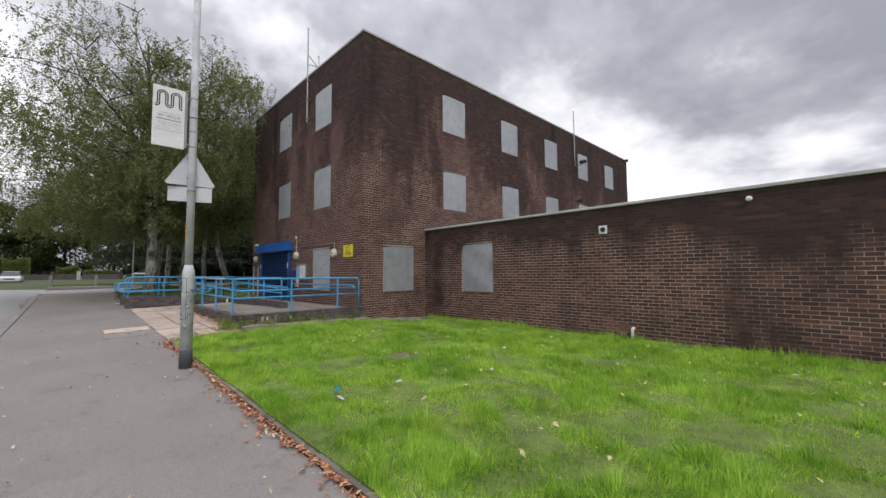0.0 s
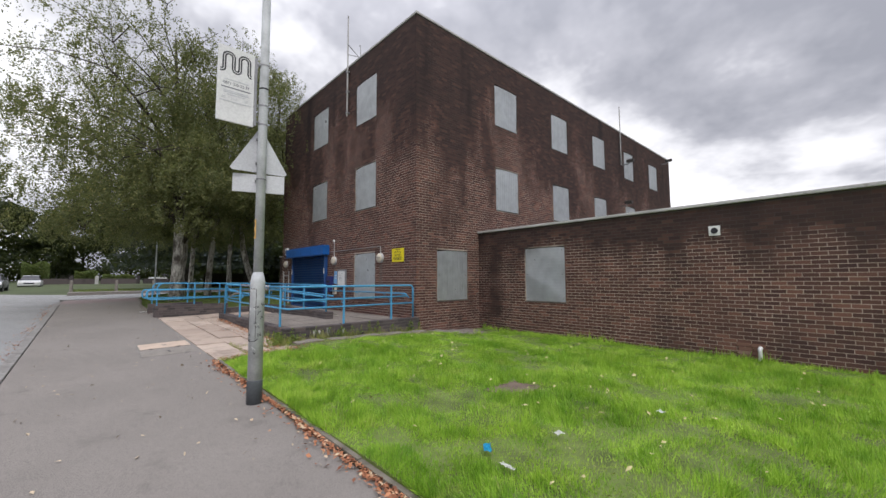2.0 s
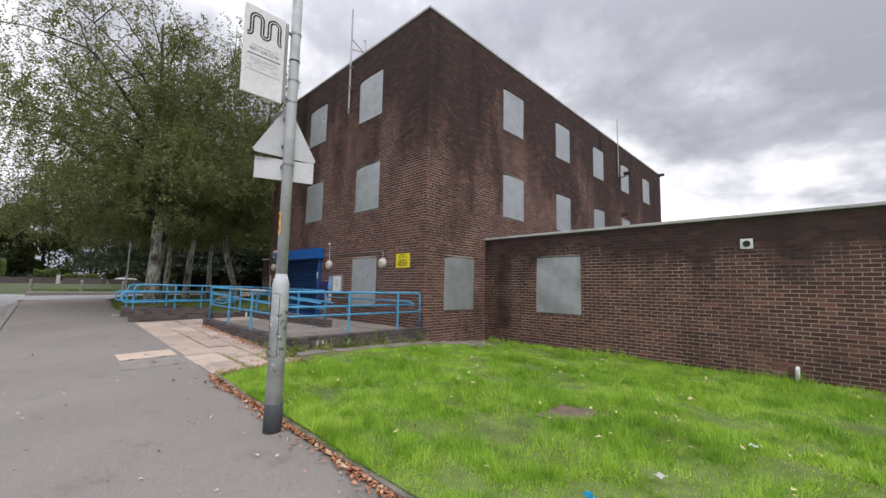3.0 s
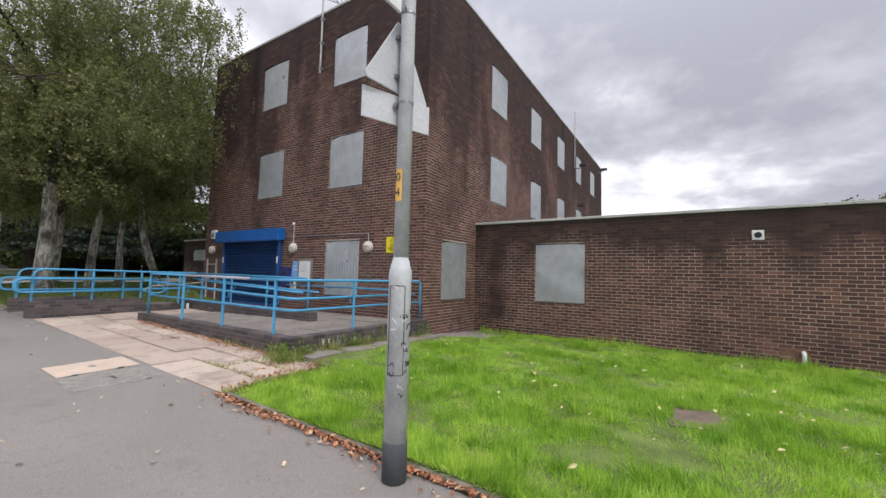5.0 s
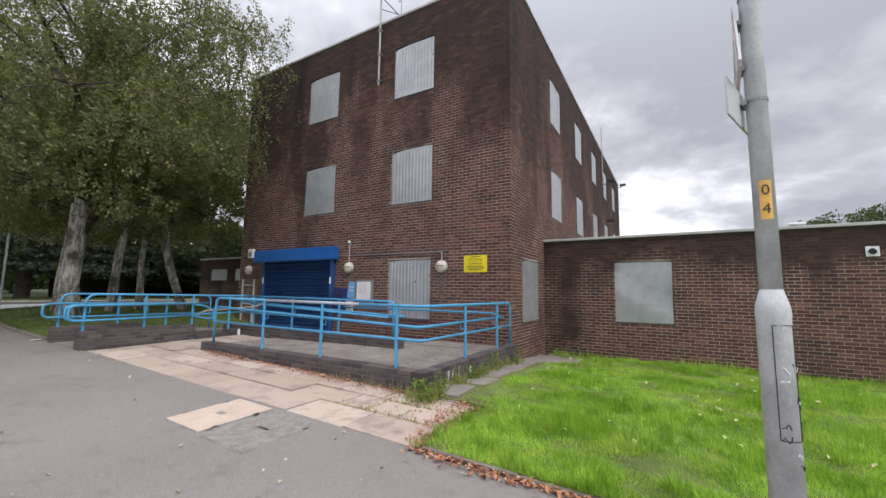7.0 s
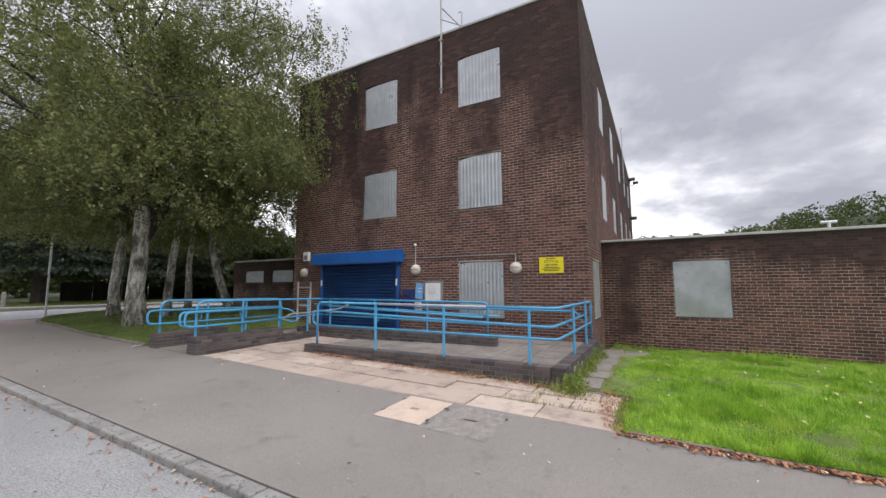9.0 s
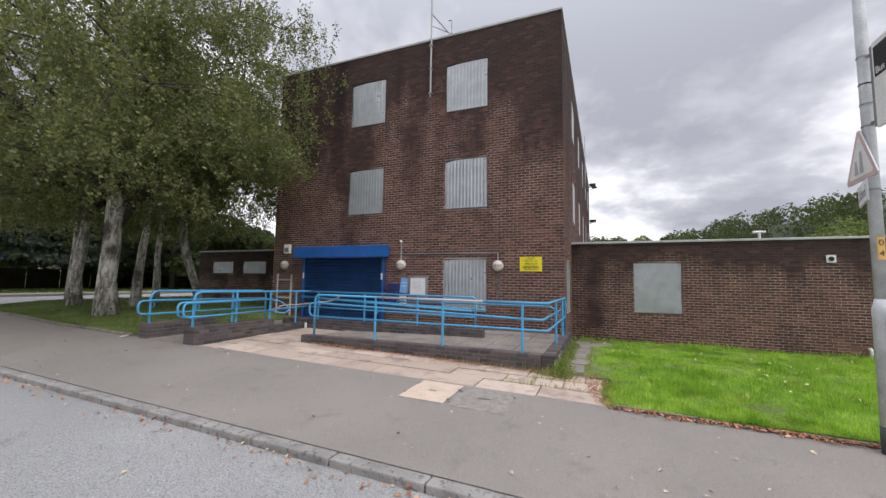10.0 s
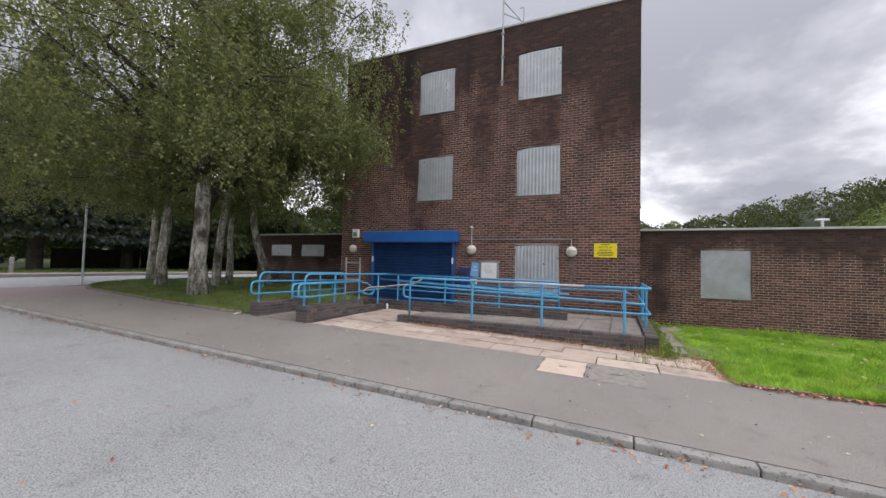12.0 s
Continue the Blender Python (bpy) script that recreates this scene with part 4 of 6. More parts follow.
FACE_W = Matrix.Rotation(radians(-90), 4, "Z") @ Matrix.Rotation(radians(90), 4, "X")   # faces -x
FACE_S = Matrix.Rotation(radians(90), 4, "X")                                         # faces -y
FACE_N = Matrix.Rotation(radians(180), 4, "Z") @ Matrix.Rotation(radians(90), 4, "X")  # faces +y
ys = empty("warning_sign", (FX, 11.33, 2.08), "yellow camera warning sign on the brick wall", "sign")
part("plate", box((-0.016, -0.3, 0), (-0.007, 0.3, 0.4), 0.003), M_YELLOW, ys)
words("CCTV in", 0.095, M_BLACK, ys, Matrix.Translation((-0.018, 0, 0.29)) @ FACE_W)
words("operation", 0.085, M_BLACK, ys, Matrix.Translation((-0.018, 0, 0.21)) @ FACE_W)
for z, w in ((0.365, 0.12), (0.14, 0.2), (0.1, 0.23), (0.06, 0.18)):
    part("print_bar", box((-0.0185, -w, z - 0.008), (-0.0165, w, z + 0.008)), M_BLACK, ys)

# ---- masts, cameras and vents ----
ms = empty("aerial_mast", (6.5, 14.4, 7.5), "white steel aerial mast braced to the parapet", "mast")
part("pole", tube([(-0.02, 0, 0), (-0.02, 0, 3.85)], 0.028, 8), M_COPING, ms)
for z in (0.1, 0.9, 1.65):
    part("clamp", box((-0.06, -0.05, z), (0.062, 0.05, z + 0.06), 0.006), M_METAL, ms)
part("brace", tube([(-0.02, 0, 2.75), (0.15, -0.62, 1.97)], 0.018, 6), M_METAL, ms)
part("brace", tube([(-0.02, 0, 2.35), (0.15, -0.6, 2.05)], 0.014, 6), M_METAL, ms)
part("foot_post", tube(fillet([(0.15, -0.62, 1.95), (0.15, -0.62, 2.5), (0.15, -0.5, 2.5)], 0.04), 0.014, 6), M_METAL, ms)
part("foot_plate", box((0.05, -0.72, 1.951), (0.25, -0.5, 1.965)), M_METAL, ms)
m2 = empty("aerial_mast", (20.55, 10.42, 7.6), "thin white aerial mast on the side wall", "mast")
part("pole", tube([(0, 0, 0), (0, 0, 3.2)], 0.03, 8), M_COPING, m2)
for z in (0.15, 1.2):
    part("clamp", box((-0.05, -0.05, z), (0.05, 0.075, z + 0.06), 0.006), M_METAL, m2)
for x, z in ((20.75, 7.62), (20.3, 5.32), (26.9, 8.9)):
    cm = empty("security_camera", (x, SY, z), "dark security camera on a wall bracket", "camera", "security cameras")
    part("bracket", tube(fillet([(0, -0.007, 0), (0, -0.3, 0), (0, -0.42, 0.1)], 0.08), 0.025, 8), M_METAL, cm)
    part("housing", box((-0.09, -0.62, 0.08), (0.09, -0.25, 0.24), 0.03), M_FRAME, cm)
rv = empty("roof_vent", (14.0, 4.0, 2.95), "white roof vent pipe with a cross head", "vent")
part("pipe", tube([(0, 0, 0), (0, 0, 0.9)], 0.05, 8), M_WHITE, rv)
part("head", tube([(0, -0.2, 0.88), (0, 0.2, 0.88)], 0.05, 8), M_WHITE, rv)
rv2 = empty("roof_cowl", (17.9, 9.2, 2.95), "small rounded vent cowl on the flat roof", "vent")
part("pipe", tube([(0, 0, 0), (0, 0, 0.5)], 0.12, 10), M_COPING, rv2)
cw = bmesh.new()
bmesh.ops.create_uvsphere(cw, u_segments=14, v_segments=8, radius=0.22, matrix=Matrix.Translation((0, 0, 0.55)) @ Matrix.Diagonal((1, 1, 0.6, 1)))
part("cowl", cw, M_METAL, rv2, "", True)
vt = empty("wall_vent", (WX, 3.98, 2.42), "white square wall vent with a dark round hole", "vent")
bm = box((-0.03, -0.1, 0), (-0.007, 0.1, 0.2), 0.008)
part("plate", bm, M_WHITE, vt)
hole = bmesh.new()
bmesh.ops.create_cone(hole, cap_ends=True, segments=20, radius1=0.065, radius2=0.055, depth=0.03, matrix=Matrix.Translation((-0.035, 0, 0.1)) @ Matrix.Rotation(radians(-90), 4, "Y"))
part("duct", hole, M_BLACK, vt)
wl = empty("wall_sensor", (WX, 1.19, 2.8), "small white round sensor on the wing wall", "sensor")
s = bmesh.new()
bmesh.ops.create_uvsphere(s, u_segments=12, v_segments=8, radius=0.055, matrix=Matrix.Translation((-0.03, 0, 0.06)))
part("dome", s, M_WHITE, wl, "", True)
dp = empty("drain_pipe", (WX, 3.33, -0.12), "white plastic pipe stub coming out of the wall", "pipe")
part("stub", tube(fillet([(-0.007, 0.03, 0.36), (-0.09, 0.03, 0.36), (-0.09, 0.03, 0.0)], 0.05), 0.035, 10), M_WHITE, dp, "", True)
pa = empty("brick_patch", (WX, 3.5, 0.0), "patch of newer red bricks low in the wall", "patch", kind="structure")
for r in range(4):
    for c in range(2):
        part("brick", box((-0.016, -0.24 + c * 0.225 + (r % 2) * 0.03, 0.02 + r * 0.075), (-0.0065, -0.03 + c * 0.225 + (r % 2) * 0.03, 0.085 + r * 0.075), 0.003), M_RED, pa)

# ---- the lamp column with its signs ----
PX, PY = 1.285, 6.89
PZ = float(z_foot(PX, PY))
col = empty("street_lamp", (PX, PY, PZ), "galvanised steel lamp column beside the lawn", "lamp post")
part("base_sleeve", tube([(0, 0, -0.05), (0, 0, 0.26), (0, 0, 0.27)], [0.087, 0.086, 0.083], 20), M_POSTBASE, col, "dark painted foot of the column", True)
part("lower_tube", tube([(0, 0, 0.2), (0, 0, 1.37), (0, 0, 1.38), (0, 0, 1.43), (0, 0, 1.53)], [0.082, 0.08, 0.083, 0.08, 0.054], 24), M_POST, col, "", True)
part("upper_tube", tube([(0, 0, 1.5), (0, 0, 3.7), (0, 0, 8.0)], [0.0545, 0.052, 0.045], 20), M_POST, col, "", True)
rim = []
for k in range(11):
    rim.append((0.082 * math.cos(radians(205 + (k - 5) * 8)), 0.082 * math.sin(radians(205 + (k - 5) * 8)), 0.72))
for k in range(10, -1, -1):
    rim.append((0.082 * math.cos(radians(205 + (k - 5) * 8)), 0.082 * math.sin(radians(205 + (k - 5) * 8)), 1.33))
part("access_door", tube(rim + [rim[0]], 0.0028, 5), M_FRAME, col, "dark seam of the access door")
for z in (2.78, 3.46, 3.7, 4.22):
    part("band", tube([(0, 0, z - PZ), (0, 0, z - PZ + 0.018)], 0.057, 20), M_METAL, col)
part("dark_band", tube([(0, 0, 3.92 - PZ), (0, 0, 3.935 - PZ)], 0.0565, 20), M_BLACK, col)
tag_bm = bmesh.new()
tg = [tag_bm.verts.new((0.0575 * math.cos(radians(a)), 0.0575 * math.sin(radians(a)), z)) for z in (2.06 - PZ, 2.29 - PZ) for a in (150, 162, 174, 186, 198, 210)]
for k in range(5):
    tag_bm.faces.new((tg[k], tg[k + 1], tg[k + 7], tg[k + 6]))
part("number_tag", tag_bm, M_ORANGE, col, "peeling amber number tag")
for ch, z in (("0", 2.23), ("4", 2.12)):
    a = radians(180)
    words(ch, 0.085, M_FRAME, col, Matrix.Translation((0.0595 * math.cos(a), 0.0595 * math.sin(a), z - PZ)) @ Matrix.Rotation(a + radians(90), 4, "Z") @ FACE_S)
rg = random.Random(8)
for k in range(20):
    a, z = radians(rg.uniform(170, 290)), rg.uniform(0.5, 1.35)
    part("graffiti_scrawl", tube([(0.0825 * math.cos(a + 0.1 * j), 0.0825 * math.sin(a + 0.1 * j), z + rg.uniform(-0.02, 0.02)) for j in range(6)], 0.003, 4), M_BLACK if k % 3 else M_WHITE, col)

bs = empty("bus_stop_flag", (PX - 0.12, PY - 0.02, 3.41), "white double-sided bus stop flag on the column", "sign")
part("panel", box((-0.4, -0.012, 0), (0.0, 0.012, 0.9), 0.004), M_WHITE, bs)
part("hanger", box((-0.005, -0.016, 0.02), (0.03, 0.016, 0.88), 0.004), M_METAL, bs, "rusty steel hanger strip")
for z in (0.08, 0.8):
    part("clamp", tube([(0.02, 0, z), (0.1, 0.02, z)], 0.016, 8), M_METAL, bs)
# a double band bent into two arches, as on the flag
centre = [(-0.375, 0.6)]


def arc(cx, cz, r, a0, a1):
    return [(cx + r * math.cos(radians(a0 + (a1 - a0) * k / 10)), cz + r * math.sin(radians(a0 + (a1 - a0) * k / 10))) for k in range(11)]


centre += arc(-0.365, 0.63, 0.03, -90, 0) + arc(-0.285, 0.77, 0.05, 180, 0) + arc(-0.2, 0.64, 0.035, 180, 360) + arc(-0.115, 0.77, 0.05, 180, 0) + arc(-0.035, 0.63, 0.03, 180, 270)
for off in (-0.013, 0.013):
    bm = bmesh.new()
    rows = []
    for k, (x, zz) in enumerate(centre):
        p, q = centre[max(k - 1, 0)], centre[min(k + 1, len(centre) - 1)]
        tx, tz = q[0] - p[0], q[1] - p[1]
        ln = math.hypot(tx, tz) or 1
        nx, nz = -tz / ln, tx / ln
        rows.append([bm.verts.new((x + nx * (off + s), -0.0135, zz + nz * (off + s))) for s in (-0.008, 0.008)])
    for r0, r1 in zip(rows, rows[1:]):
        bm.faces.new((r0[0], r0[1], r1[1], r1[0]))
    part("emblem_band", bm, M_BLACK, bs)
words("0871 200 22 33", 0.045, M_GREYPRINT, bs, Matrix.Translation((-0.2, -0.014, 0.455)) @ FACE_S)
for z, w, m in ((0.50, 0.13, M_SIGNBACK), (0.405, 0.16, M_GREYPRINT), (0.365, 0.13, M_SIGNBACK), (0.345, 0.14, M_SIGNBACK), (0.32, 0.1, M_SIGNBACK), (0.24, 0.17, M_SIGNBACK)):
    part("print_bar", box((-0.2 - w, -0.0145, z - 0.006), (-0.2 + w, -0.0123, z + 0.006)), m, bs)
for txt, x in (("50", -0.33), ("115", -0.22), ("130", -0.1)):
    words(txt, 0.045, M_SIGNBACK, bs, Matrix.Translation((x, -0.014, 0.28)) @ FACE_S)
part("black_header", box((-0.37, 0.0123, 0.52), (-0.03, 0.0145, 0.84)), M_BLACK, bs)
words("Bus", 0.1, M_WHITE, bs, Matrix.Translation((-0.12, 0.016, 0.58)) @ FACE_N)

ss = empty("school_sign", (PX, PY + 0.08, 2.65), "faded red-edged triangular road sign", "sign")
ss.rotation_euler = (0, 0, radians(-5))
tri = [(-0.3, 0.24), (0.3, 0.24), (0.325, 0.27), (0.026, 0.78), (-0.026, 0.78), (-0.325, 0.27)]
part("plate", prism(tri, -0.006, 0.006), M_SIGNBACK, ss, "grey back of the triangular plate")
part("red_border", prism([(x * 0.985, 0.45 + (z - 0.45) * 0.985) for x, z in tri], 0.0062, 0.0085), M_SIGNRED, ss)
part("white_field", prism([(x * 0.76, 0.445 + (z - 0.445) * 0.76) for x, z in tri], 0.0087, 0.0105), M_WHITE, ss)
for x, h in ((0.08, 0.15), (-0.03, 0.23)):
    part("dark_shape", prism([(x - 0.045, 0.32), (x + 0.04, 0.32), (x + 0.025, 0.32 + h), (x - 0.02, 0.32 + h)], 0.0107, 0.012), M_FADED, ss)
part("name_plate", box((-0.29, -0.006, -0.01), (0.29, 0.006, 0.215), 0.003), M_SIGNBACK, ss)
part("name_field", box((-0.28, 0.0062, 0.0), (0.28, 0.008, 0.205)), M_WHITE, ss)
plate_turn = Matrix.Rotation(radians(-14), 4, "Z")
for ob in ss.children:
    if ob.name.startswith("name_"):
        ob.matrix_local = plate_turn
words("School", 0.17, M_GREYPRINT, ss, plate_turn @ Matrix.Translation((0, 0.0095, 0.1)) @ FACE_N)
for z in (0.13, 0.35, 0.65):
    part("clip", box((-0.05, -0.03, z - 0.015), (0.05, -0.005, z + 0.015), 0.003), M_METAL, ss)

# ---- covers, litter and small things on the ground ----
def on_foot(x, y):
    return float(z_foot(x, y))


cv = empty("access_cover", (1.0, 11.74, on_foot(1.0, 11.74)), "pale concrete-filled access cover in the footway", "cover")
cv.rotation_euler = (radians(1.37), radians(-1.15), 0)
part("frame", box((-0.425, -0.335, -0.03), (0.425, 0.335, 0.005), 0.003), M_KERB, cv)
part("infill", box((-0.41, -0.32, -0.02), (0.41, 0.32, 0.009), 0.003), M_TAN, cv)
part("keyhole", box((-0.035, -0.055, 0.006), (0.035, 0.055, 0.0105)), M_GREYCOVER, cv)
for x, y in ((-0.25, -0.325), (0.2, -0.325), (-0.2, 0.325), (0.25, 0.325)):
    part("lifting_notch", box((x - 0.03, y - 0.014, 0.0), (x + 0.03, y + 0.014, 0.0105)), M_FRAME, cv)
c2 = empty("access_cover", (0.97, 11.0, on_foot(0.97, 11.0)), "grey concrete-filled access cover in the footway", "cover")
c2.rotation_euler = cv.rotation_euler
part("frame", box((-0.43, -0.38, -0.03), (0.42, 0.38, 0.004), 0.003), M_KERB, c2)
part("infill", box((-0.41, -0.36, -0.02), (0.4, 0.36, 0.0075), 0.003), M_GREYCOVER, c2)
part("keyhole", box((0.0, -0.1, 0.006), (0.04, 0.06, 0.009), 0.001), M_FRAME, c2)
for x, y in ((-0.3, 0.365), (0.2, 0.365), (0.25, -0.365)):
    part("lifting_notch", box((x - 0.03, y - 0.014, 0.0), (x + 0.03, y + 0.014, 0.009)), M_FRAME, c2)
lc = empty("lawn_cover", (3.95, 5.15, float(z_lawn(3.95, 5.15))), "sunken square iron cover in the lawn", "cover")
lc.rotation_euler = (0, 0, radians(12))
part("plate", box((-0.33, -0.27, -0.03), (0.33, 0.27, 0.012), 0.008), surface("rusty_cover", (0.15, 0.11, 0.085), 0.9, var=0.3, scale=5), lc)


def scrap(name, x, y, size, material, label, category, base, seed):
    """A crumpled thin thing lying on the ground."""
    rng = random.Random(seed)
    ob = empty(name, (x, y, float(base(x, y))), label, category)
    ob.rotation_euler = (0, 0, rng.uniform(0, 6))
    bm = bmesh.new()
    nx, ny = 6, 4
    g = [[bm.verts.new(((i / nx - 0.5) * size[0], (j / ny - 0.5) * size[1], size[2] + rng.uniform(0, 0.02))) for i in range(nx + 1)] for j in range(ny + 1)]
    for j in range(ny):
        for i in range(nx):
            bm.faces.new((g[j][i], g[j][i + 1], g[j + 1][i + 1], g[j + 1][i]))
    bmesh.ops.solidify(bm, geom=bm.faces[:], thickness=0.006)
    part("crumpled_piece", bm, material, ob)
    return ob


M_CYAN = surface("cyan_wrapper", (0.02, 0.4, 0.68), 0.35, var=0.1)
scrap("wrapper", 2.27, 4.15, (0.16, 0.06, 0.06), M_CYAN, "bright blue wrapper lying in the grass", "litter", z_lawn, 1)
scrap("paper_scrap", 3.0, 3.93, (0.09, 0.07, 0.06), M_WHITE, "crumpled white paper scrap in the grass", "litter", z_lawn, 2)
scrap("paper_scrap", 2.15, 3.85, (0.13, 0.04, 0.06), M_WHITE, "white paper stick in the grass", "litter", z_lawn, 3)
scrap("paper_scrap", 4.3, 3.5, (0.07, 0.07, 0.06), M_WHITE, "crumpled white paper scrap in the grass", "litter", z_lawn, 4)
scrap("paper_scrap", 1.3, 19.4, (0.25, 0.12, 0.01), M_WHITE, "flat white paper on the footway", "litter", z_foot, 5)
can = empty("drink_can", (4.55, 17.2, 0.42), "white drinks can standing by the low wall", "can")
part("can_body", tube([(0, 0, 0), (0, 0, 0.01), (0, 0, 0.13), (0, 0, 0.15)], [0.028, 0.033, 0.033, 0.026], 12), M_WHITE, can)

# ---- trees ----


def leaf_cards(centres, size, rng, droop=0.35):
    """Small pointed leaves: a diamond of two triangles at each centre."""
    n = len(centres)
    a = rng.normal(size=(n, 3))
    a[:, 2] -= droop
    a /= np.linalg.norm(a, axis=1)[:, None]
    b = np.cross(a, rng.normal(size=(n, 3)))
    b /= np.linalg.norm(b, axis=1)[:, None] + 1e-9
    s = (size * rng.uniform(0.6, 1.35, n))[:, None]
    v = np.stack([centres - a * s * 0.5, centres + b * s * 0.36, centres + a * s * 0.6, centres - b * s * 0.36], 1)
    return v.reshape(-1, 3), np.arange(n * 4).reshape(-1, 4)


def curve_out(rng, start, az, elev, length, sag, steps=7):
    pts, p, e = [np.array(start)], np.array(start, float), elev
    for _ in range(steps):
        az += rng.normal(0, 0.13)
        p = p + length / steps * np.array([math.cos(az) * math.cos(e), math.sin(az) * math.cos(e), math.sin(e)])
        e -= sag / steps * rng.uniform(0.6, 1.4)
        pts.append(p.copy())
    return pts, az


def birch(at, height, spread, seed, leaves, girth=0.2, lean=(0, 0), bend=(0, 0), start=0.2, label="", leaf=0.068, toward=0.0, bias=0.0, low=2.5, fork=0.0, void=-0.34):
    """A birch: a trunk, arching limbs within a domed crown, and clumps of hanging leafy twigs."""
    rng = np.random.default_rng(seed)
    root = empty("birch_tree", at, label, "tree", "birches on the verge")
    n = 12
    trunk = []
    off = np.zeros(2)
    for k in range(n + 1):
        t = k / n
        off = off + rng.normal(0, 0.045, 2) * (k > 0)
        sway = math.sin(math.pi * min(1.0, t * 1.25))
        trunk.append(np.array([lean[0] * t * height + bend[0] * sway + off[0], lean[1] * t * height + bend[1] * sway + off[1], t * height * 0.88 - 0.15 * (k == 0)]))
    rad = [girth * (1.3 if k == 0 else 1.0) * (1 - 0.88 * k / n) + 0.012 for k in range(n + 1)]
    pale = 5
    part("trunk", tube(trunk[:pale + 1], [r * (1 + 0.06 * math.sin(k * 2.1 + seed)) for k, r in enumerate(rad[:pale + 1])], 14), M_BIRCH, root, "pale trunk with dark cracks", True)
    # the switch to dark bark also puts the crown's shade into the colour
    part("upper_trunk", tube(trunk[pale:], rad[pale:], 10), M_BARK, root, "dark upper trunk, crown shade in its colour", True)

    def on_trunk(t):
        f = t * n
        k = min(int(f), n - 1)
        return trunk[k] + (trunk[k + 1] - trunk[k]) * (f - k), rad[k] + (rad[k + 1] - rad[k]) * (f - k)

    mid = 0.42 * height

    def inside(p, k=1.0):
        c, _ = on_trunk(min(1.0, max(0.0, p[2] / (height * 0.88))))
        dx, dy = p[0] - c[0], p[1] - c[1]
        az = math.atan2(dy, dx)
        reach = spread * (1 + bias * math.cos(az - toward)) * k * (1 + 0.22 * noise.noise((math.cos(az) * 1.7 + seed, math.sin(az) * 1.7, p[2] * 0.45)))
        r = math.hypot(dx, dy) / max(reach, 0.5)
        if at[0] + p[0] > 6.0 and at[1] + p[1] < 21.6:
            return False
        h = (p[2] - mid) / (height - mid)
        return r * r + (h * h if h > 0 else 0.0) < 1.0

    nodes = []
    nb = 22
    for i in range(nb):
        t = start + (0.97 - start) * (i + rng.uniform(0, 0.8)) / nb
        p, r = on_trunk(t)
        az = i * 2.4 + rng.uniform(-0.5, 0.5)
        length = spread * (1.05 - 0.55 * (t - start) / (1 - start)) * rng.uniform(0.7, 1.15) * (1 + bias * math.cos(az - toward))
        pts, az2 = curve_out(rng, p, az, rng.uniform(0.55, 1.1), length, rng.uniform(0.5, 1.3))
        end = len(pts)
        while end > 3 and not inside(pts[end - 1], 0.95):
            end -= 1
        pts = pts[:end]
        stout = (1.3 if i < 3 else 1.0 if i < 8 else 0.7) * r * 0.7
        wood = tube(pts, [max(0.014, stout * (1 - 0.85 * k / 7)) for k in range(len(pts))], 6)
        nodes += [np.array(q) for q in pts[1:]]
        part("limb", wood, M_BARK, root, "dark arching limb")
    if fork:
        p, r = on_trunk(0.2)
        pts, _ = curve_out(rng, p, fork, 1.15, height * 0.5, 0.2)
        part("limb", tube(pts, [r * 0.75 * (1 - 0.75 * k / 7) for k in range(8)], 8), M_BARK, root, "stout forked stem", True)
        nodes += [np.array(q) for q in pts[2:]]
    nodes = np.array(nodes)
    # clumps of twigs, spaced apart in the crown, each on a branch of its own
    top_reach = spread * (1 + bias)
    clumps, twigs = [], bmesh.new()
    for _ in range(6000):
        z = rng.uniform(low + 0.9, height)
        c, _r = on_trunk(min(1.0, z / (height * 0.88)))
        p = np.array([c[0] + rng.uniform(-top_reach, top_reach), c[1] + rng.uniform(-top_reach, top_reach), z])
        if not inside(p) or noise.noise((p[0] * 0.42 + seed, p[1] * 0.42, p[2] * 0.5)) < void + 0.56 * p[2] / height or any((p[0] - q[0]) ** 2 + (p[1] - q[1]) ** 2 + ((p[2] - q[2]) * 1.25) ** 2 < 2.5 for q in clumps):
            continue
        clumps.append(p)
        d = np.linalg.norm((nodes - p) * [1, 1, 1.5], axis=1) + 1.2 * np.maximum(0, nodes[:, 2] - p[2])
        a = nodes[int(np.argmin(d))]
        m = (a + p) / 2 + [rng.normal(0, 0.12), rng.normal(0, 0.12), 0.25]
        tube([a, m, p], [0.026, 0.018, 0.007], 4, twigs)
    tagged(part("branchwork", twigs, M_BARK, root, "dark fine branches"), kind="stuff")
    per = 30
    m = leaves // per
    weight = rng.gamma(1.8, 1.0, len(clumps)) + 0.25
    weight *= [1.15 - 0.4 * q[2] / height for q in clumps]
    pick = rng.choice(len(clumps), m, p=weight / weight.sum())
    base = np.array(clumps)[pick] + rng.normal(0, 1, (m, 3)) * [0.48, 0.48, 0.3]
    ln = rng.gamma(2.4, 0.34, m).clip(0.15, 2.2)
    ln = np.minimum(ln, np.maximum(0.12, base[:, 2] - low - rng.uniform(0, 1.1, m)))
    out = rng.normal(0, 0.16, (m, 2))
    s = rng.uniform(0, 1, (m, per))
    c = base[:, None, :] + np.concatenate([out[:, None, :] * s[:, :, None], -(s * ln[:, None])[:, :, None]], 2)
    c = (c + rng.normal(0, 0.055, c.shape)).reshape(-1, 3)
    c = c[~((c[:, 0] + at[0] > 6.42) & (c[:, 1] + at[1] < 20.72)) & (c[:, 2] < height + 0.2)]
    v, f = leaf_cards(c, leaf, rng)
    tagged(link("crown", v, f, M_LEAF, root, "drooping crown of small green leaves"), kind="stuff")
    return root


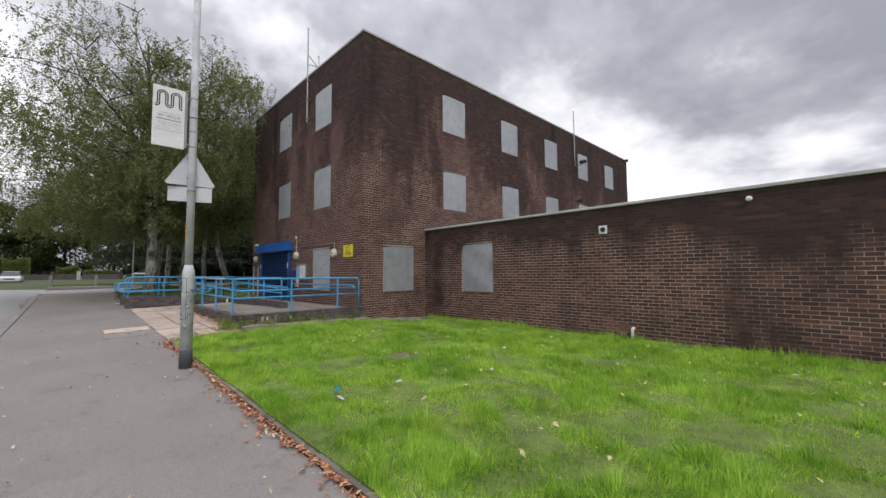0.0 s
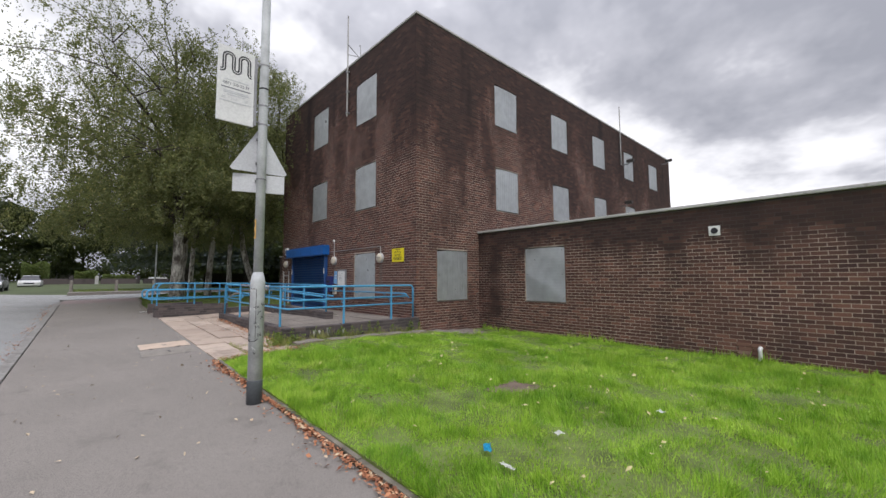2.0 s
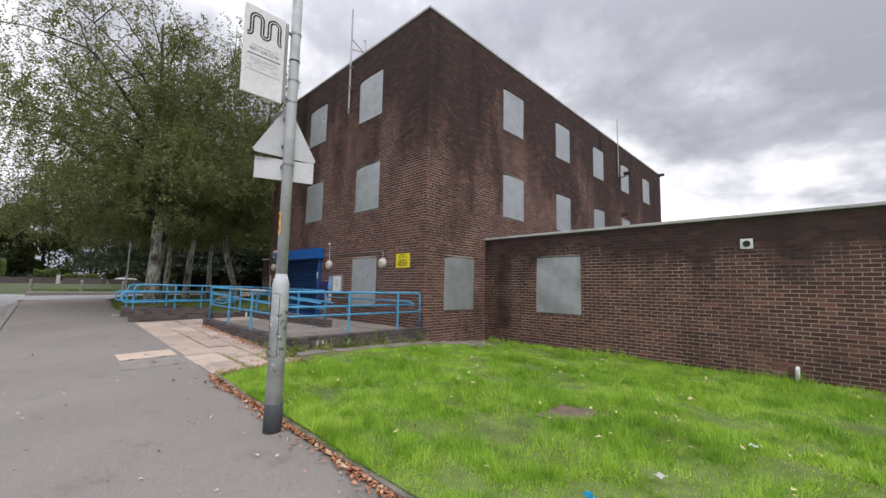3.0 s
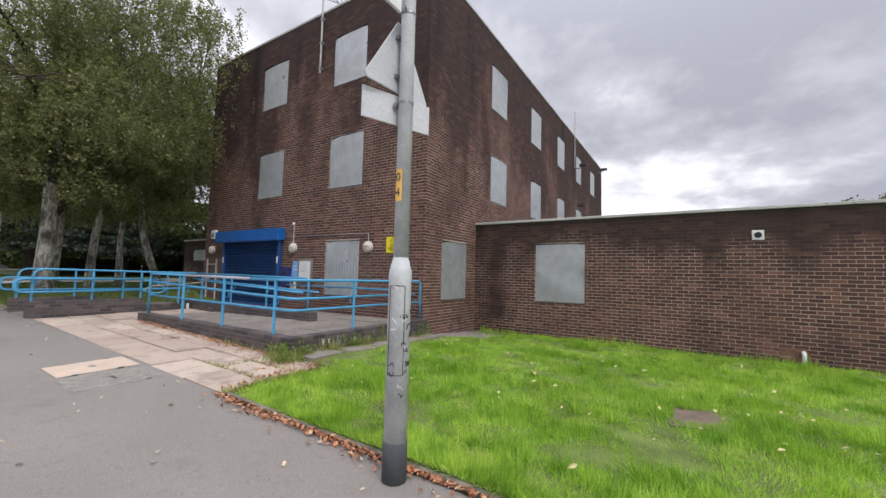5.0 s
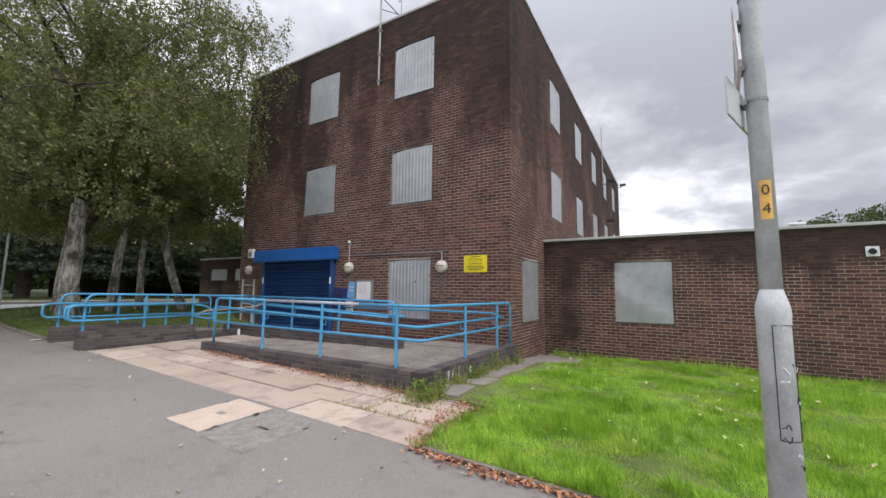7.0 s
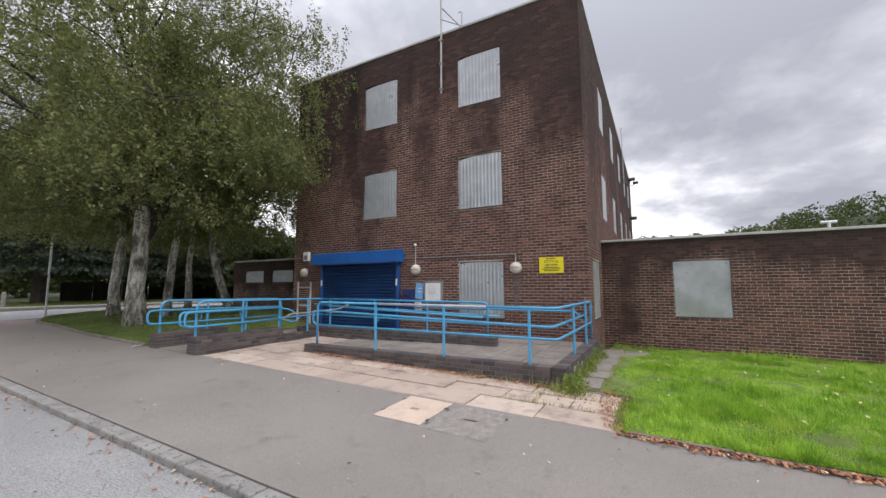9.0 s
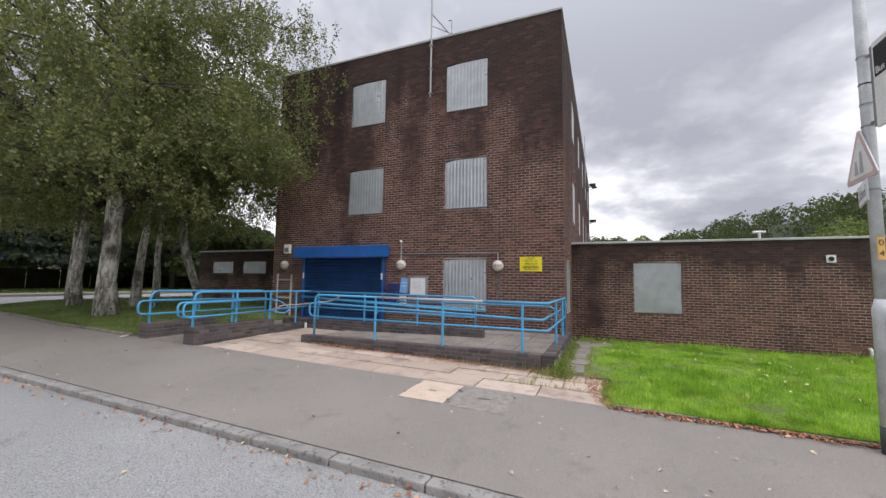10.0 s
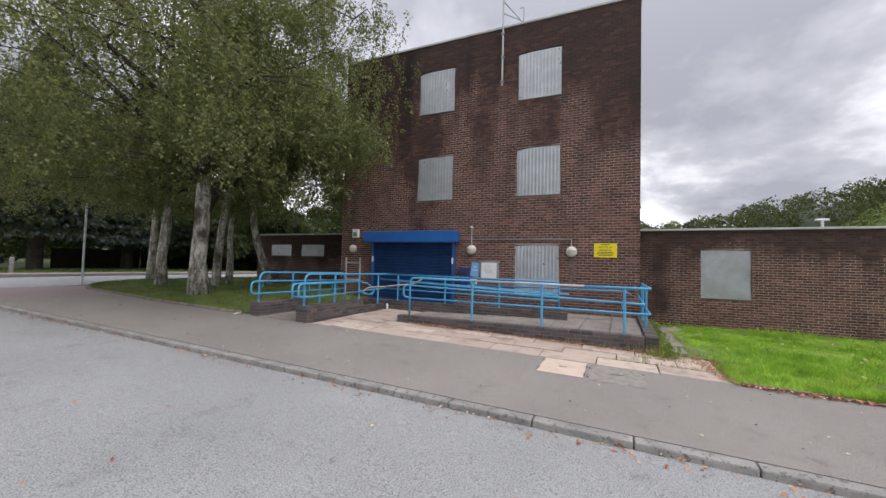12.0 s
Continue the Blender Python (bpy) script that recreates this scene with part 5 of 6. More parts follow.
def vz(x, y):
    return float(z_verge(x, y))


birch((2.83, 23.18, vz(2.83, 23.18)), 14.0, 5.3, 21, 130000, 0.25, (-0.03, 0.0), (0.25, 0.0), 0.24, "old weeping birch with a thick pale forked trunk", toward=radians(190), bias=0.16, low=2.3, fork=radians(-25))
birch((3.45, 26.29, vz(3.45, 26.29)), 13.6, 4.4, 22, 55000, 0.17, (-0.02, 0.01), (0.1, 0.0), 0.24, "weeping birch with a white trunk", toward=radians(180), bias=0.2, low=2.1)
birch((4.2, 28.4, vz(4.2, 28.4) - 0.05), 12.0, 3.8, 23, 36000, 0.12, (0.0, 0.02), (0.0, 0.1), 0.26, "slender birch with a grey trunk")
birch((4.3, 24.5, vz(4.3, 24.5)), 13.4, 3.9, 24, 52000, 0.13, (0.02, -0.02), (0.15, 0.0), 0.3, "slender birch with a pale trunk", toward=radians(-58), bias=0.25, low=4.2, void=-0.26)
birch((5.5, 25.4, vz(5.5, 25.4)), 12.2, 3.2, 25, 30000, 0.11, (0.01, -0.02), (-0.1, 0.1), 0.34, "slender birch with a dark trunk", toward=radians(-90), bias=0.3, low=5.0, void=-0.24)
birch((6.6, 24.3, vz(6.6, 24.3)), 11.8, 3.8, 28, 110000, 0.15, (0.03, -0.05), (-0.95, 0.6), 0.3, "birch leaning out in front of the brick building", toward=radians(-100), bias=1.0, low=3.4, void=-0.27)


def leafy_tree(name, at, height, radius, seed, count, material, leaf=0.3, low=0.2, label="", category="tree", group="", trunk=0.2):
    """A broad tree: a trunk with limbs and leaves in many uneven clumps."""
    rng = np.random.default_rng(seed)
    root = empty(name, at, label, category, group)
    part("trunk", tube([(0, 0, -0.3), (rng.normal(0, 0.1), rng.normal(0, 0.1), height * 0.4), (0, 0, height * 0.85)], [trunk * 1.3, trunk, 0.03], 8), M_BARK, root)
    wood = bmesh.new()
    clumps = []
    for k in range(34):
        az, u = rng.uniform(0, 6.28), rng.uniform(low, 1.0)
        r = radius * math.sqrt(max(0.05, 1 - (2 * (u - low) / (1 - low) - 0.9) ** 2 / 1.3)) * rng.uniform(0.45, 1.0)
        c = np.array([r * math.cos(az), r * math.sin(az), u * height])
        clumps.append((c, radius * rng.uniform(0.2, 0.4)))
        tube([(0, 0, max(0.3, c[2] * 0.6)), c * [0.5, 0.5, 0.85], c], [trunk * 0.3, trunk * 0.2, 0.02], 4, wood)
    part("branchwork", wood, M_BARK, root)
    idx = rng.integers(0, len(clumps), count)
    cen, rr = np.array([clumps[k][0] for k in idx]), np.array([clumps[k][1] for k in idx])
    d = rng.normal(size=(count, 3))
    d /= np.linalg.norm(d, axis=1)[:, None]
    p = cen + d * (rr * rng.uniform(0.3, 1.08, count) ** 0.5)[:, None] * [1, 1, 0.75]
    v, f = leaf_cards(p, leaf, rng, 0.1)
    tagged(link("crown", v, f, material, root), kind="stuff")
    return root


def spruce(at, height, radius, seed, count, low=2.2):
    rng = np.random.default_rng(seed)
    root = empty("spruce_tree", at, "dark blue-green spruce with sweeping branches", "tree", "dark spruces")
    part("trunk", tube([(0, 0, -0.3), (0, 0, height * 0.5), (0, 0, height)], [0.42, 0.26, 0.02], 10), M_BARK, root)
    t = rng.uniform(0, 1, count) ** 1.4
    z = low + t * (height - low)
    tier = np.floor(z / 0.75) * 0.75
    az = rng.integers(0, 13, count) * 0.483 + tier * 1.7 + rng.normal(0, 0.13, count)
    reach = radius * (1 - t) * rng.uniform(0.15, 1.05, count)
    p = np.stack([np.cos(az) * reach, np.sin(az) * reach, tier - 0.16 * reach + rng.normal(0, 0.14, count)], 1)
    v, f = leaf_cards(p, 0.27, rng, 0.6)
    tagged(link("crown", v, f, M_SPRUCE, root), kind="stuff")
    return root


fh = lambda x, y: float(far_height(np.array(x), np.array(float(y))))
spruce((6.6, 45.5, fh(6.6, 45.5)), 16, 6.2, 31, 26000, 3.0)
spruce((12.5, 47.0, fh(12.5, 47)), 15, 6.0, 32, 24000, 3.0)
rg = random.Random(3)
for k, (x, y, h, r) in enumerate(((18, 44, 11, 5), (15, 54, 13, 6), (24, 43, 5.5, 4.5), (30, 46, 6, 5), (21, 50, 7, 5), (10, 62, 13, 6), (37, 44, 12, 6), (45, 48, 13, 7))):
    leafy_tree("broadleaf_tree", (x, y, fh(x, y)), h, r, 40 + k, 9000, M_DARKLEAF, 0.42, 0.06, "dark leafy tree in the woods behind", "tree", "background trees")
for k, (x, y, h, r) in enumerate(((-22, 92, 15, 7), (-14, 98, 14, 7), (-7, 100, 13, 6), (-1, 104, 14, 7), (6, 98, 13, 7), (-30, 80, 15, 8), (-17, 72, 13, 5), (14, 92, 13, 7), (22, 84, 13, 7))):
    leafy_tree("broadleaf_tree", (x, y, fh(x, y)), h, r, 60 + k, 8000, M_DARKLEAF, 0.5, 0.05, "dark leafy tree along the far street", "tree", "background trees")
leafy_tree("broadleaf_tree", (44, -13, -0.4), 8.7, 6.5, 80, 16000, M_BRIGHTLEAF, 0.3, 0.25, "light green tree behind the low wing", "tree")
leafy_tree("broadleaf_tree", (54, 5, -0.4), 8.2, 3.6, 81, 8000, M_BRIGHTLEAF, 0.28, 0.25, "yellow-green tree behind the low wing", "tree")
leafy_tree("broadleaf_tree", (60, -30, -0.4), 10.5, 7, 82, 12000, M_HILL, 0.34, 0.2, "leafy tree behind the low wing", "tree")


# ---- the wooded hill ----
def hill_z(x, y):
    ridge = 12.5 + 12.6 * smoothstep(15, -45, y) + 3 * np.sin(y * 0.06)
    return ridge * smoothstep(75, 165, x) - 0.5


hx, hy = np.linspace(70, 320, 30), np.linspace(-260, 130, 40)
X2, Y2 = np.meshgrid(hx, hy)
hv = np.stack([X2.ravel(), Y2.ravel(), (hill_z(X2, Y2) * smoothstep(130, 60, Y2)).ravel() - 0.3], 1)
hf = np.array([(j * 30 + i, j * 30 + i + 1, (j + 1) * 30 + i + 1, (j + 1) * 30 + i) for j in range(39) for i in range(29)])
tagged(link("hill", hv, hf, M_HILL), "wooded hill behind the building", "hill", kind="structure")
rng = np.random.default_rng(77)
cen, sz = [], []
for k in range(230):
    x, y = rng.uniform(95, 180), rng.uniform(-170, 60)
    cen.append((x, y, float(hill_z(np.array(x), np.array(y))) + 2.0))
    sz.append(rng.uniform(3.2, 5.5))
cen, sz = np.array(cen), np.array(sz)
pk = rng.integers(0, len(cen), 130000)
d = rng.normal(size=(130000, 3))
d /= np.linalg.norm(d, axis=1)[:, None]
lump = 1 + 0.22 * np.sin(d[:, 0] * 7 + pk) * np.sin(d[:, 1] * 6 + pk * 2) * np.sin(d[:, 2] * 5)
p = cen[pk] + d * (sz[pk] * lump * rng.uniform(0.85, 1.05, len(pk)))[:, None] * [1, 1, 0.85]
v, f = leaf_cards(p, 0.66, rng, 0.0)
tagged(link("hill_woods", v, f, M_HILL), "dense woods covering the hillside", "woods", kind="stuff")

# ---- the far street ----


def hedge(x0, x1, y, deep, height, seed, material, label):
    rng = np.random.default_rng(seed)
    n = int((x1 - x0) * height * 700)
    p = np.stack([rng.uniform(x0, x1, n), y + rng.uniform(-deep, deep, n), 0.1 + height * rng.uniform(0, 1, n) ** 0.6], 1)
    p[:, 2] *= 0.92 + 0.08 * np.sin(p[:, 0] * 3 + seed)
    v, f = leaf_cards(p, 0.16, rng, 0)
    z = fh((x0 + x1) / 2, y)
    ob = link("hedge", v + [0, 0, z], f, material)
    return tagged(ob, label, "hedge", kind="stuff")


hedge(-1.5, 0.9, 76, 0.6, 1.9, 1, M_BRIGHTLEAF, "clipped bright green garden hedge")
hedge(1.4, 5.0, 76, 0.6, 1.3, 2, M_BRIGHTLEAF, "clipped yellow-green garden hedge")
# added dark leaf screen that fills a pale gap below the far crowns
hedge(15, 38, 82, 1.5, 4.8, 4, M_DARKLEAF, "added dark screen of leaves behind the far trees")
hedge(-6.6, -4.0, 77, 0.9, 3.0, 3, M_BRIGHTLEAF, "tall light green garden bush")
for k, (x, w) in enumerate(((-6.2, 4.2), (-1.6, 2.2), (1.2, 4.0), (6.0, 5.0))):
    gw = empty("garden_wall", (x + w / 2, 75.0, fh(x, 75)), "low dark brick garden wall", "wall", "garden walls")
    part("masonry", box((-w / 2, -0.12, -0.2), (w / 2, 0.12, 0.75), 0.02), M_DARKBRICK, gw)
    part("gate_pillar", box((w / 2 + 0.02, -0.2, -0.2), (w / 2 + 0.4, 0.2, 1.15), 0.03), M_COPING if k == 1 else M_DARKBRICK, gw)


def house(at, w, d, h, label):
    o = empty("house", at, label, "house")
    part("wall", box((-w / 2, -d / 2, -0.5), (w / 2, d / 2, h)), M_COPING, o)
    roof = prism([(-w / 2 - 0.3, h + 0.004), (w / 2 + 0.3, h + 0.004), (0, h + w * 0.42)], -d / 2 - 0.2, d / 2 + 0.2)
    part("roof", roof, M_ROOF, o)
    for x in (-w / 4, w / 4):
        win = part("window", box((x - 0.6, -d / 2 - 0.06, 0.9), (x + 0.6, -d / 2 - 0.004, 2.1)), M_WHITE, o)
        part("pane", box((x - 0.5, -d / 2 - 0.08, 1.0), (x + 0.5, -d / 2 - 0.065, 2.0)), M_GLASS, win)
    return o


house((-3.6, 112, fh(-3, 100)), 6, 8, 2.4, "small pale bungalow with a grey gable roof")


def car(at, yaw, paint, label):
    o = empty("car", at, label, "car", "cars in the street")
    o.rotation_euler = (0, 0, radians(yaw))
    side = [(-2.05, 0.35), (-2.1, 0.6), (-2.0, 0.85), (-1.2, 0.95), (1.35, 0.98), (1.95, 0.92), (2.08, 0.65), (2.05, 0.35)]
    bm = prism(side, -0.85, 0.85)
    bmesh.ops.bevel(bm, geom=bm.edges[:], offset=0.06, segments=2, affect="EDGES")
    part("body", bm, paint, o)
    cab = bmesh.new()
    a = [cab.verts.new(q) for q in ((-1.3, -0.78, 0.93), (1.75, -0.78, 0.95), (1.75, 0.78, 0.95), (-1.3, 0.78, 0.93), (-0.5, -0.6, 1.44), (1.1, -0.6, 1.46), (1.1, 0.6, 1.46), (-0.5, 0.6, 1.44))]
    for q in ((0, 1, 5, 4), (1, 2, 6, 5), (2, 3, 7, 6), (3, 0, 4, 7), (0, 3, 2, 1)):
        cab.faces.new([a[k] for k in q])
    part("cabin", cab, M_GLASS, o, "dark glazed car cabin")
    part("roof", box((-0.52, -0.61, 1.44), (1.12, 0.61, 1.49), 0.02), paint, o)
    for x in (-1.3, 1.3):
        for y in (-0.78, 0.78):
            w = part("wheel", tube([(x, y - 0.1, 0.31), (x, y + 0.1, 0.31)], 0.31, 16), M_BLACK, o)
            part("rim", tube([(x, y - 0.112, 0.31), (x, y + 0.112, 0.31)], 0.19, 12), M_METAL, w)
    for y in (-0.62, 0.62):
        part("headlight", box((-2.12, y - 0.16, 0.62), (-2.0, y + 0.16, 0.76), 0.03), M_WHITE, o)
    part("number_plate", box((-2.13, -0.25, 0.42), (-2.08, 0.25, 0.53)), M_WHITE, o)
    part("grille", box((-2.115, -0.4, 0.56), (-2.05, 0.4, 0.7)), M_BLACK, o)
    return o


M_SILVER = surface("silver_car_paint", (0.34, 0.35, 0.37), 0.3, 0.6, var=0.05)
M_CARWHITE = surface("white_car_paint", (0.75, 0.75, 0.76), 0.3, 0.0, var=0.04)
rz = lambda x, y: float(z_road(np.array(x), np.array(float(y))))
car((-5.9, 49, rz(-5.9, 49)), 90, M_SILVER, "silver hatchback on the main road")
car((-4.8, 65, rz(-4.8, 65)), 90, M_CARWHITE, "white car further along the main road")
car((9.5, 83, fh(9.5, 83)), 5, M_CARWHITE, "white car parked under the trees")
car((14.8, 84, fh(14.8, 84)), 0, M_SILVER, "silver car parked under the trees")
fp = empty("sign_pole", (2.72, 30.1, 0.5), "thin grey pole at the corner of the verge", "pole")
part("pole", tube([(0, 0, -0.1), (0, 0, 3.4)], 0.038, 10), M_POST, fp)
part("cap", tube([(0, 0, 3.4), (0, 0, 3.43)], 0.042, 10), M_BLACK, fp)
lp = empty("street_lamp", (-9.3, 62, rz(-8, 62)), "thin grey street lamp column across the road", "lamp post")
part("column", tube([(0, 0, 0), (0, 0, 6.5)], [0.08, 0.05], 10), M_POST, lp)
part("lantern", box((-0.1, -0.1, 6.5), (0.7, 0.1, 6.6), 0.03), M_METAL, lp)
fw = empty("garden_fence", (15, 50.0, fh(15, 50)), "low brown timber fence behind the trees", "fence")
M_FENCE = surface("dark_timber", (0.06, 0.05, 0.035), 0.9, var=0.3)
for k in range(17):
    part("board", box((-6 + k * 2.0, -0.03, 0), (-6 + k * 2.0 + 1.96, 0.03, 1.5), 0.01), M_FENCE, fw)
sheet("far_verge", -1.0, 60, 38.7, 48, lambda x, y: far_height(x, y) + 0.03, M_GROUND, 2.0, "grass strip across the side road")
for k, x in enumerate((-1.0, 1.4, 3.6)):
    bo = empty("bollard", (x, 39.2, fh(x, 39.2)), "short pale post at the far footway", "bollard", "far bollards")
    part("stump", tube([(0, 0, 0), (0, 0, 0.9), (0, 0, 0.95)], [0.09, 0.09, 0.05], 8), M_GREYCOVER, bo)

# ---- grass, weeds and fallen leaves ----
def blades(name, xs, ys, base, heights, width, label, seed, lean=0.5, material=None, way_to=None):
    """Grass blades, each a slender triangle."""
    rng = np.random.default_rng(seed)
    n = len(xs)
    az = rng.uniform(0, 2 * np.pi, n)
    h = heights * rng.uniform(0.55, 1.25, n)
    tilt = np.abs(rng.normal(0, lean, n)).clip(0, 1.3)
    az2 = rng.uniform(0, 2 * np.pi, n) if way_to is None else way_to + rng.normal(0, 1.0, n)
    root = np.stack([xs, ys, base - 0.006], 1)
    side = np.stack([np.cos(az), np.sin(az), 0 * az], 1) * (width * rng.uniform(0.6, 1.3, n))[:, None]
    way = np.stack([np.cos(az2) * np.sin(tilt), np.sin(az2) * np.sin(tilt), np.cos(tilt)], 1)
    tip_way = np.stack([np.cos(az2) * np.sin(tilt * 1.7), np.sin(az2) * np.sin(tilt * 1.7), np.cos(np.minimum(tilt * 1.7, 1.5))], 1)
    tip = root + (way * 0.5 + tip_way * 0.5) * h[:, None]
    v = np.stack([root - side, root + side, tip], 1).reshape(-1, 3)
    f = np.arange(n * 3).reshape(-1, 3)
    return tagged(link(name, v, f, material or M_GRASS), label, "grass", kind="stuff")


rng = np.random.default_rng(5)


def lawn_clump(x, y):
    """Uneven growth of the unmown lawn, about -1 to 1."""
    return np.sin(x * 2.3 + 1.7 * np.sin(y * 1.3)) * np.sin(y * 1.9 + 1.3 * np.sin(x * 2.9)) * 0.55 + np.sin(x * 6.1 + y * 2.2 + np.sin(y * 4)) * np.sin(y * 5.3 - x * 3.1 + np.sin(x * 5)) * 0.45


def lawn_free(x, y):
    """Where grass grows: not on the cover, the slabs or the paths."""
    k = rng.uniform(0, 1, len(x))
    return ~((np.abs(x - 3.95) < 0.24) & (np.abs(y - 5.15) < 0.16)) & ~((y > 9.5 - 0.06 * np.sin(x * 5)) & (x < 2.9 + 0.6 * k)) & ~((x > 7.2) & (y > 9.0 + rng.normal(0, 0.25, len(x)))) & ~((x > 2.9) & (y > 9.62 + 0.12 * np.sin(x * 3) + rng.normal(0, 0.1, len(x))))


n = 760000
gx1 = 1.5 + 7.63 * rng.uniform(0, 1, n) ** 1.25
gy1 = rng.uniform(-7.0, 10.15, n)
clump = lawn_clump(gx1, gy1)
keep = lawn_free(gx1, gy1) & (rng.uniform(0, 1, n) < 0.72 + 0.5 * clump)
gx1, gy1, clump = gx1[keep], gy1[keep], clump[keep]
sway = 2.2 * np.sin(gx1 * 1.1 + gy1 * 0.7) + 1.7 * np.sin(gy1 * 2.3 - gx1 * 1.9) + 1.2 * np.sin(gx1 * 4.7 + gy1 * 3.9)
blades("lawn_grass", gx1, gy1, z_lawn(gx1, gy1), 0.07 + 0.075 * clump.clip(-0.55, 1), 0.0045, "bright green overgrown lawn grass", 6, 0.62, way_to=sway)
tx, ty = 1.65 + 7.3 * rng.uniform(0, 1, 1500) ** 1.2, rng.uniform(-6.5, 9.3, 1500)
sel = (lawn_clump(tx, ty) > 0.05) & lawn_free(tx, ty)
tx, ty = tx[sel], ty[sel]
hh = np.repeat(rng.uniform(0.1, 0.21, len(tx)), 70)
dirs = np.repeat(rng.uniform(0, 6.28, len(tx)), 70)
tx, ty = np.repeat(tx, 70) + rng.normal(0, 0.035, len(tx) * 70), np.repeat(ty, 70) + rng.normal(0, 0.035, len(ty) * 70)
sel = tx > 1.54
tx, ty, hh, dirs = tx[sel], ty[sel], hh[sel], dirs[sel]
blades("grass_tufts", tx, ty, z_lawn(tx, ty), hh, 0.005, "longer tufts of lawn grass bent over", 17, 0.75, way_to=dirs)
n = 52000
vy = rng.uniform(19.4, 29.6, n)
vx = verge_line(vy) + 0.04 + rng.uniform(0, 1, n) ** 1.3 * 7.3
# thin worn grass, its green also dulled to carry the birches' shade
blades("verge_grass", vx, vy, z_verge(vx, vy) - 0.12 * smoothstep(28.4, 29.75, vy), np.full(n, 0.055), 0.011, "short worn grass under the birches, shade in its colour", 7, 0.8, surface("worn_shaded_grass", (0.15, 0.2, 0.05), 0.8, var=0.45, scale=0.9, fine=6, bump=0.1))
n = 30000
vx, vy = rng.uniform(-1, 45, n), rng.uniform(38.8, 47.5, n)
blades("far_grass", vx, vy, far_height(vx, vy) + 0.03, np.full(n, 0.12), 0.03, "grass strip across the side road", 8, 0.6, bpy.data.materials["worn_shaded_grass"])
# weeds along the ramp end, the corner of the lawn and the joints of the slabs
def z_end(x, y):
    return np.where((x < 2.9) & (y > 9.46), z_fore(x, y) + 0.025, z_lawn(x, np.minimum(y, 9.9)) - 0.01)


M_WEED = surface("dry_weeds", (0.3, 0.31, 0.1), 0.7, var=0.45, scale=5, fine=9, bump=0.1)
M_WEEDLEAF = leaf_material("weed_leaves", (0.12, 0.2, 0.04), (0.24, 0.34, 0.07), (0.46, 0.42, 0.1))
wx_ = np.concatenate([2.95 + 3.6 * rng.uniform(0, 1, 2400) ** 1.4, 2.76 + rng.normal(0, 0.08, 520), 2.86 - np.abs(rng.normal(0, 0.03, 170))])
wy_ = np.concatenate([10.22 + rng.normal(0, 0.07, 2400).clip(-0.3, 0.06), 10.26 + rng.normal(0, 0.14, 520), 10.3 + 2.2 * rng.uniform(0, 1, 170) ** 2])
ok = ~((wx_ > 2.86) & (wy_ > 10.28)) & ((np.sin(wx_ * 9) + np.sin(wx_ * 23 + wy_ * 9) > 0.0) | (wx_ < 2.88))
wx_, wy_ = wx_[ok], wy_[ok]
blades("weeds", wx_, wy_, z_end(wx_, wy_), rng.uniform(0.06, 0.24, len(wx_)), 0.005, "rank yellowing weeds at the foot of the ramp wall", 9, 0.35, M_WEED)
jx, jy = [], []
for x0, y0, dx, dy, cnt in ((2.03, 9.5, 0.0, 1.5, 260), (2.49, 9.5, 0.0, 1.2, 240), (1.5, 9.5, 1.4, 0.0, 1500), (2.03, 10.55, 0.46, 0.0, 90), (3.1, 9.78, 3.4, 0.0, 700), (4.2, 9.8, 0.0, 0.4, 90), (5.3, 9.8, 0.0, 0.4, 90), (6.7, 9.5, 0.0, 0.8, 200)):
    k = rng.uniform(0, 1, cnt)
    jx.append(x0 + dx * k + rng.normal(0, 0.02, cnt)), jy.append(y0 + dy * k + rng.normal(0, 0.025, cnt))
jx, jy = np.concatenate(jx), np.concatenate(jy)
blades("joint_weeds", jx, jy, z_end(jx, jy), rng.uniform(0.03, 0.1, len(jx)), 0.005, "short yellow-green weeds in the slab joints", 18, 0.6, M_WEED)
stems = []
for k in range(46):
    x, y = (2.98 + 3.5 * rng.uniform(0, 1) ** 1.6, 10.2 - abs(rng.normal(0, 0.05))) if k < 30 else (2.74 + rng.normal(0, 0.08), 10.2 + rng.normal(0, 0.12))
    h = rng.uniform(0.1, 0.34)
    m = int(16 + h * 90)
    q = rng.uniform(0.1, 1, m)
    stems.append(np.stack([x + rng.normal(0, 0.05, m) * (1.2 - q), np.minimum(y + rng.normal(0, 0.05, m) * (1.2 - q), 10.27), float(z_end(np.array(x), np.array(y))) + q * h], 1))
v, f = leaf_cards(np.concatenate(stems), 0.034, rng, 0.1)
tagged(link("weed_plants", v, f, M_WEEDLEAF), "leafy weeds growing by the ramp end", "weeds", kind="stuff")
wy2 = 10.2 - rng.uniform(0, 14, 2600)
blades("wall_weeds", 9.1 - np.abs(rng.normal(0, 0.08, 2600)), wy2, 0 * wy2, rng.uniform(0.08, 0.2, 2600) * (0.6 + 0.6 * (np.sin(wy2 * 2.1) > 0.3)), 0.009, "tall grass at the foot of the wing wall", 10, 0.4)


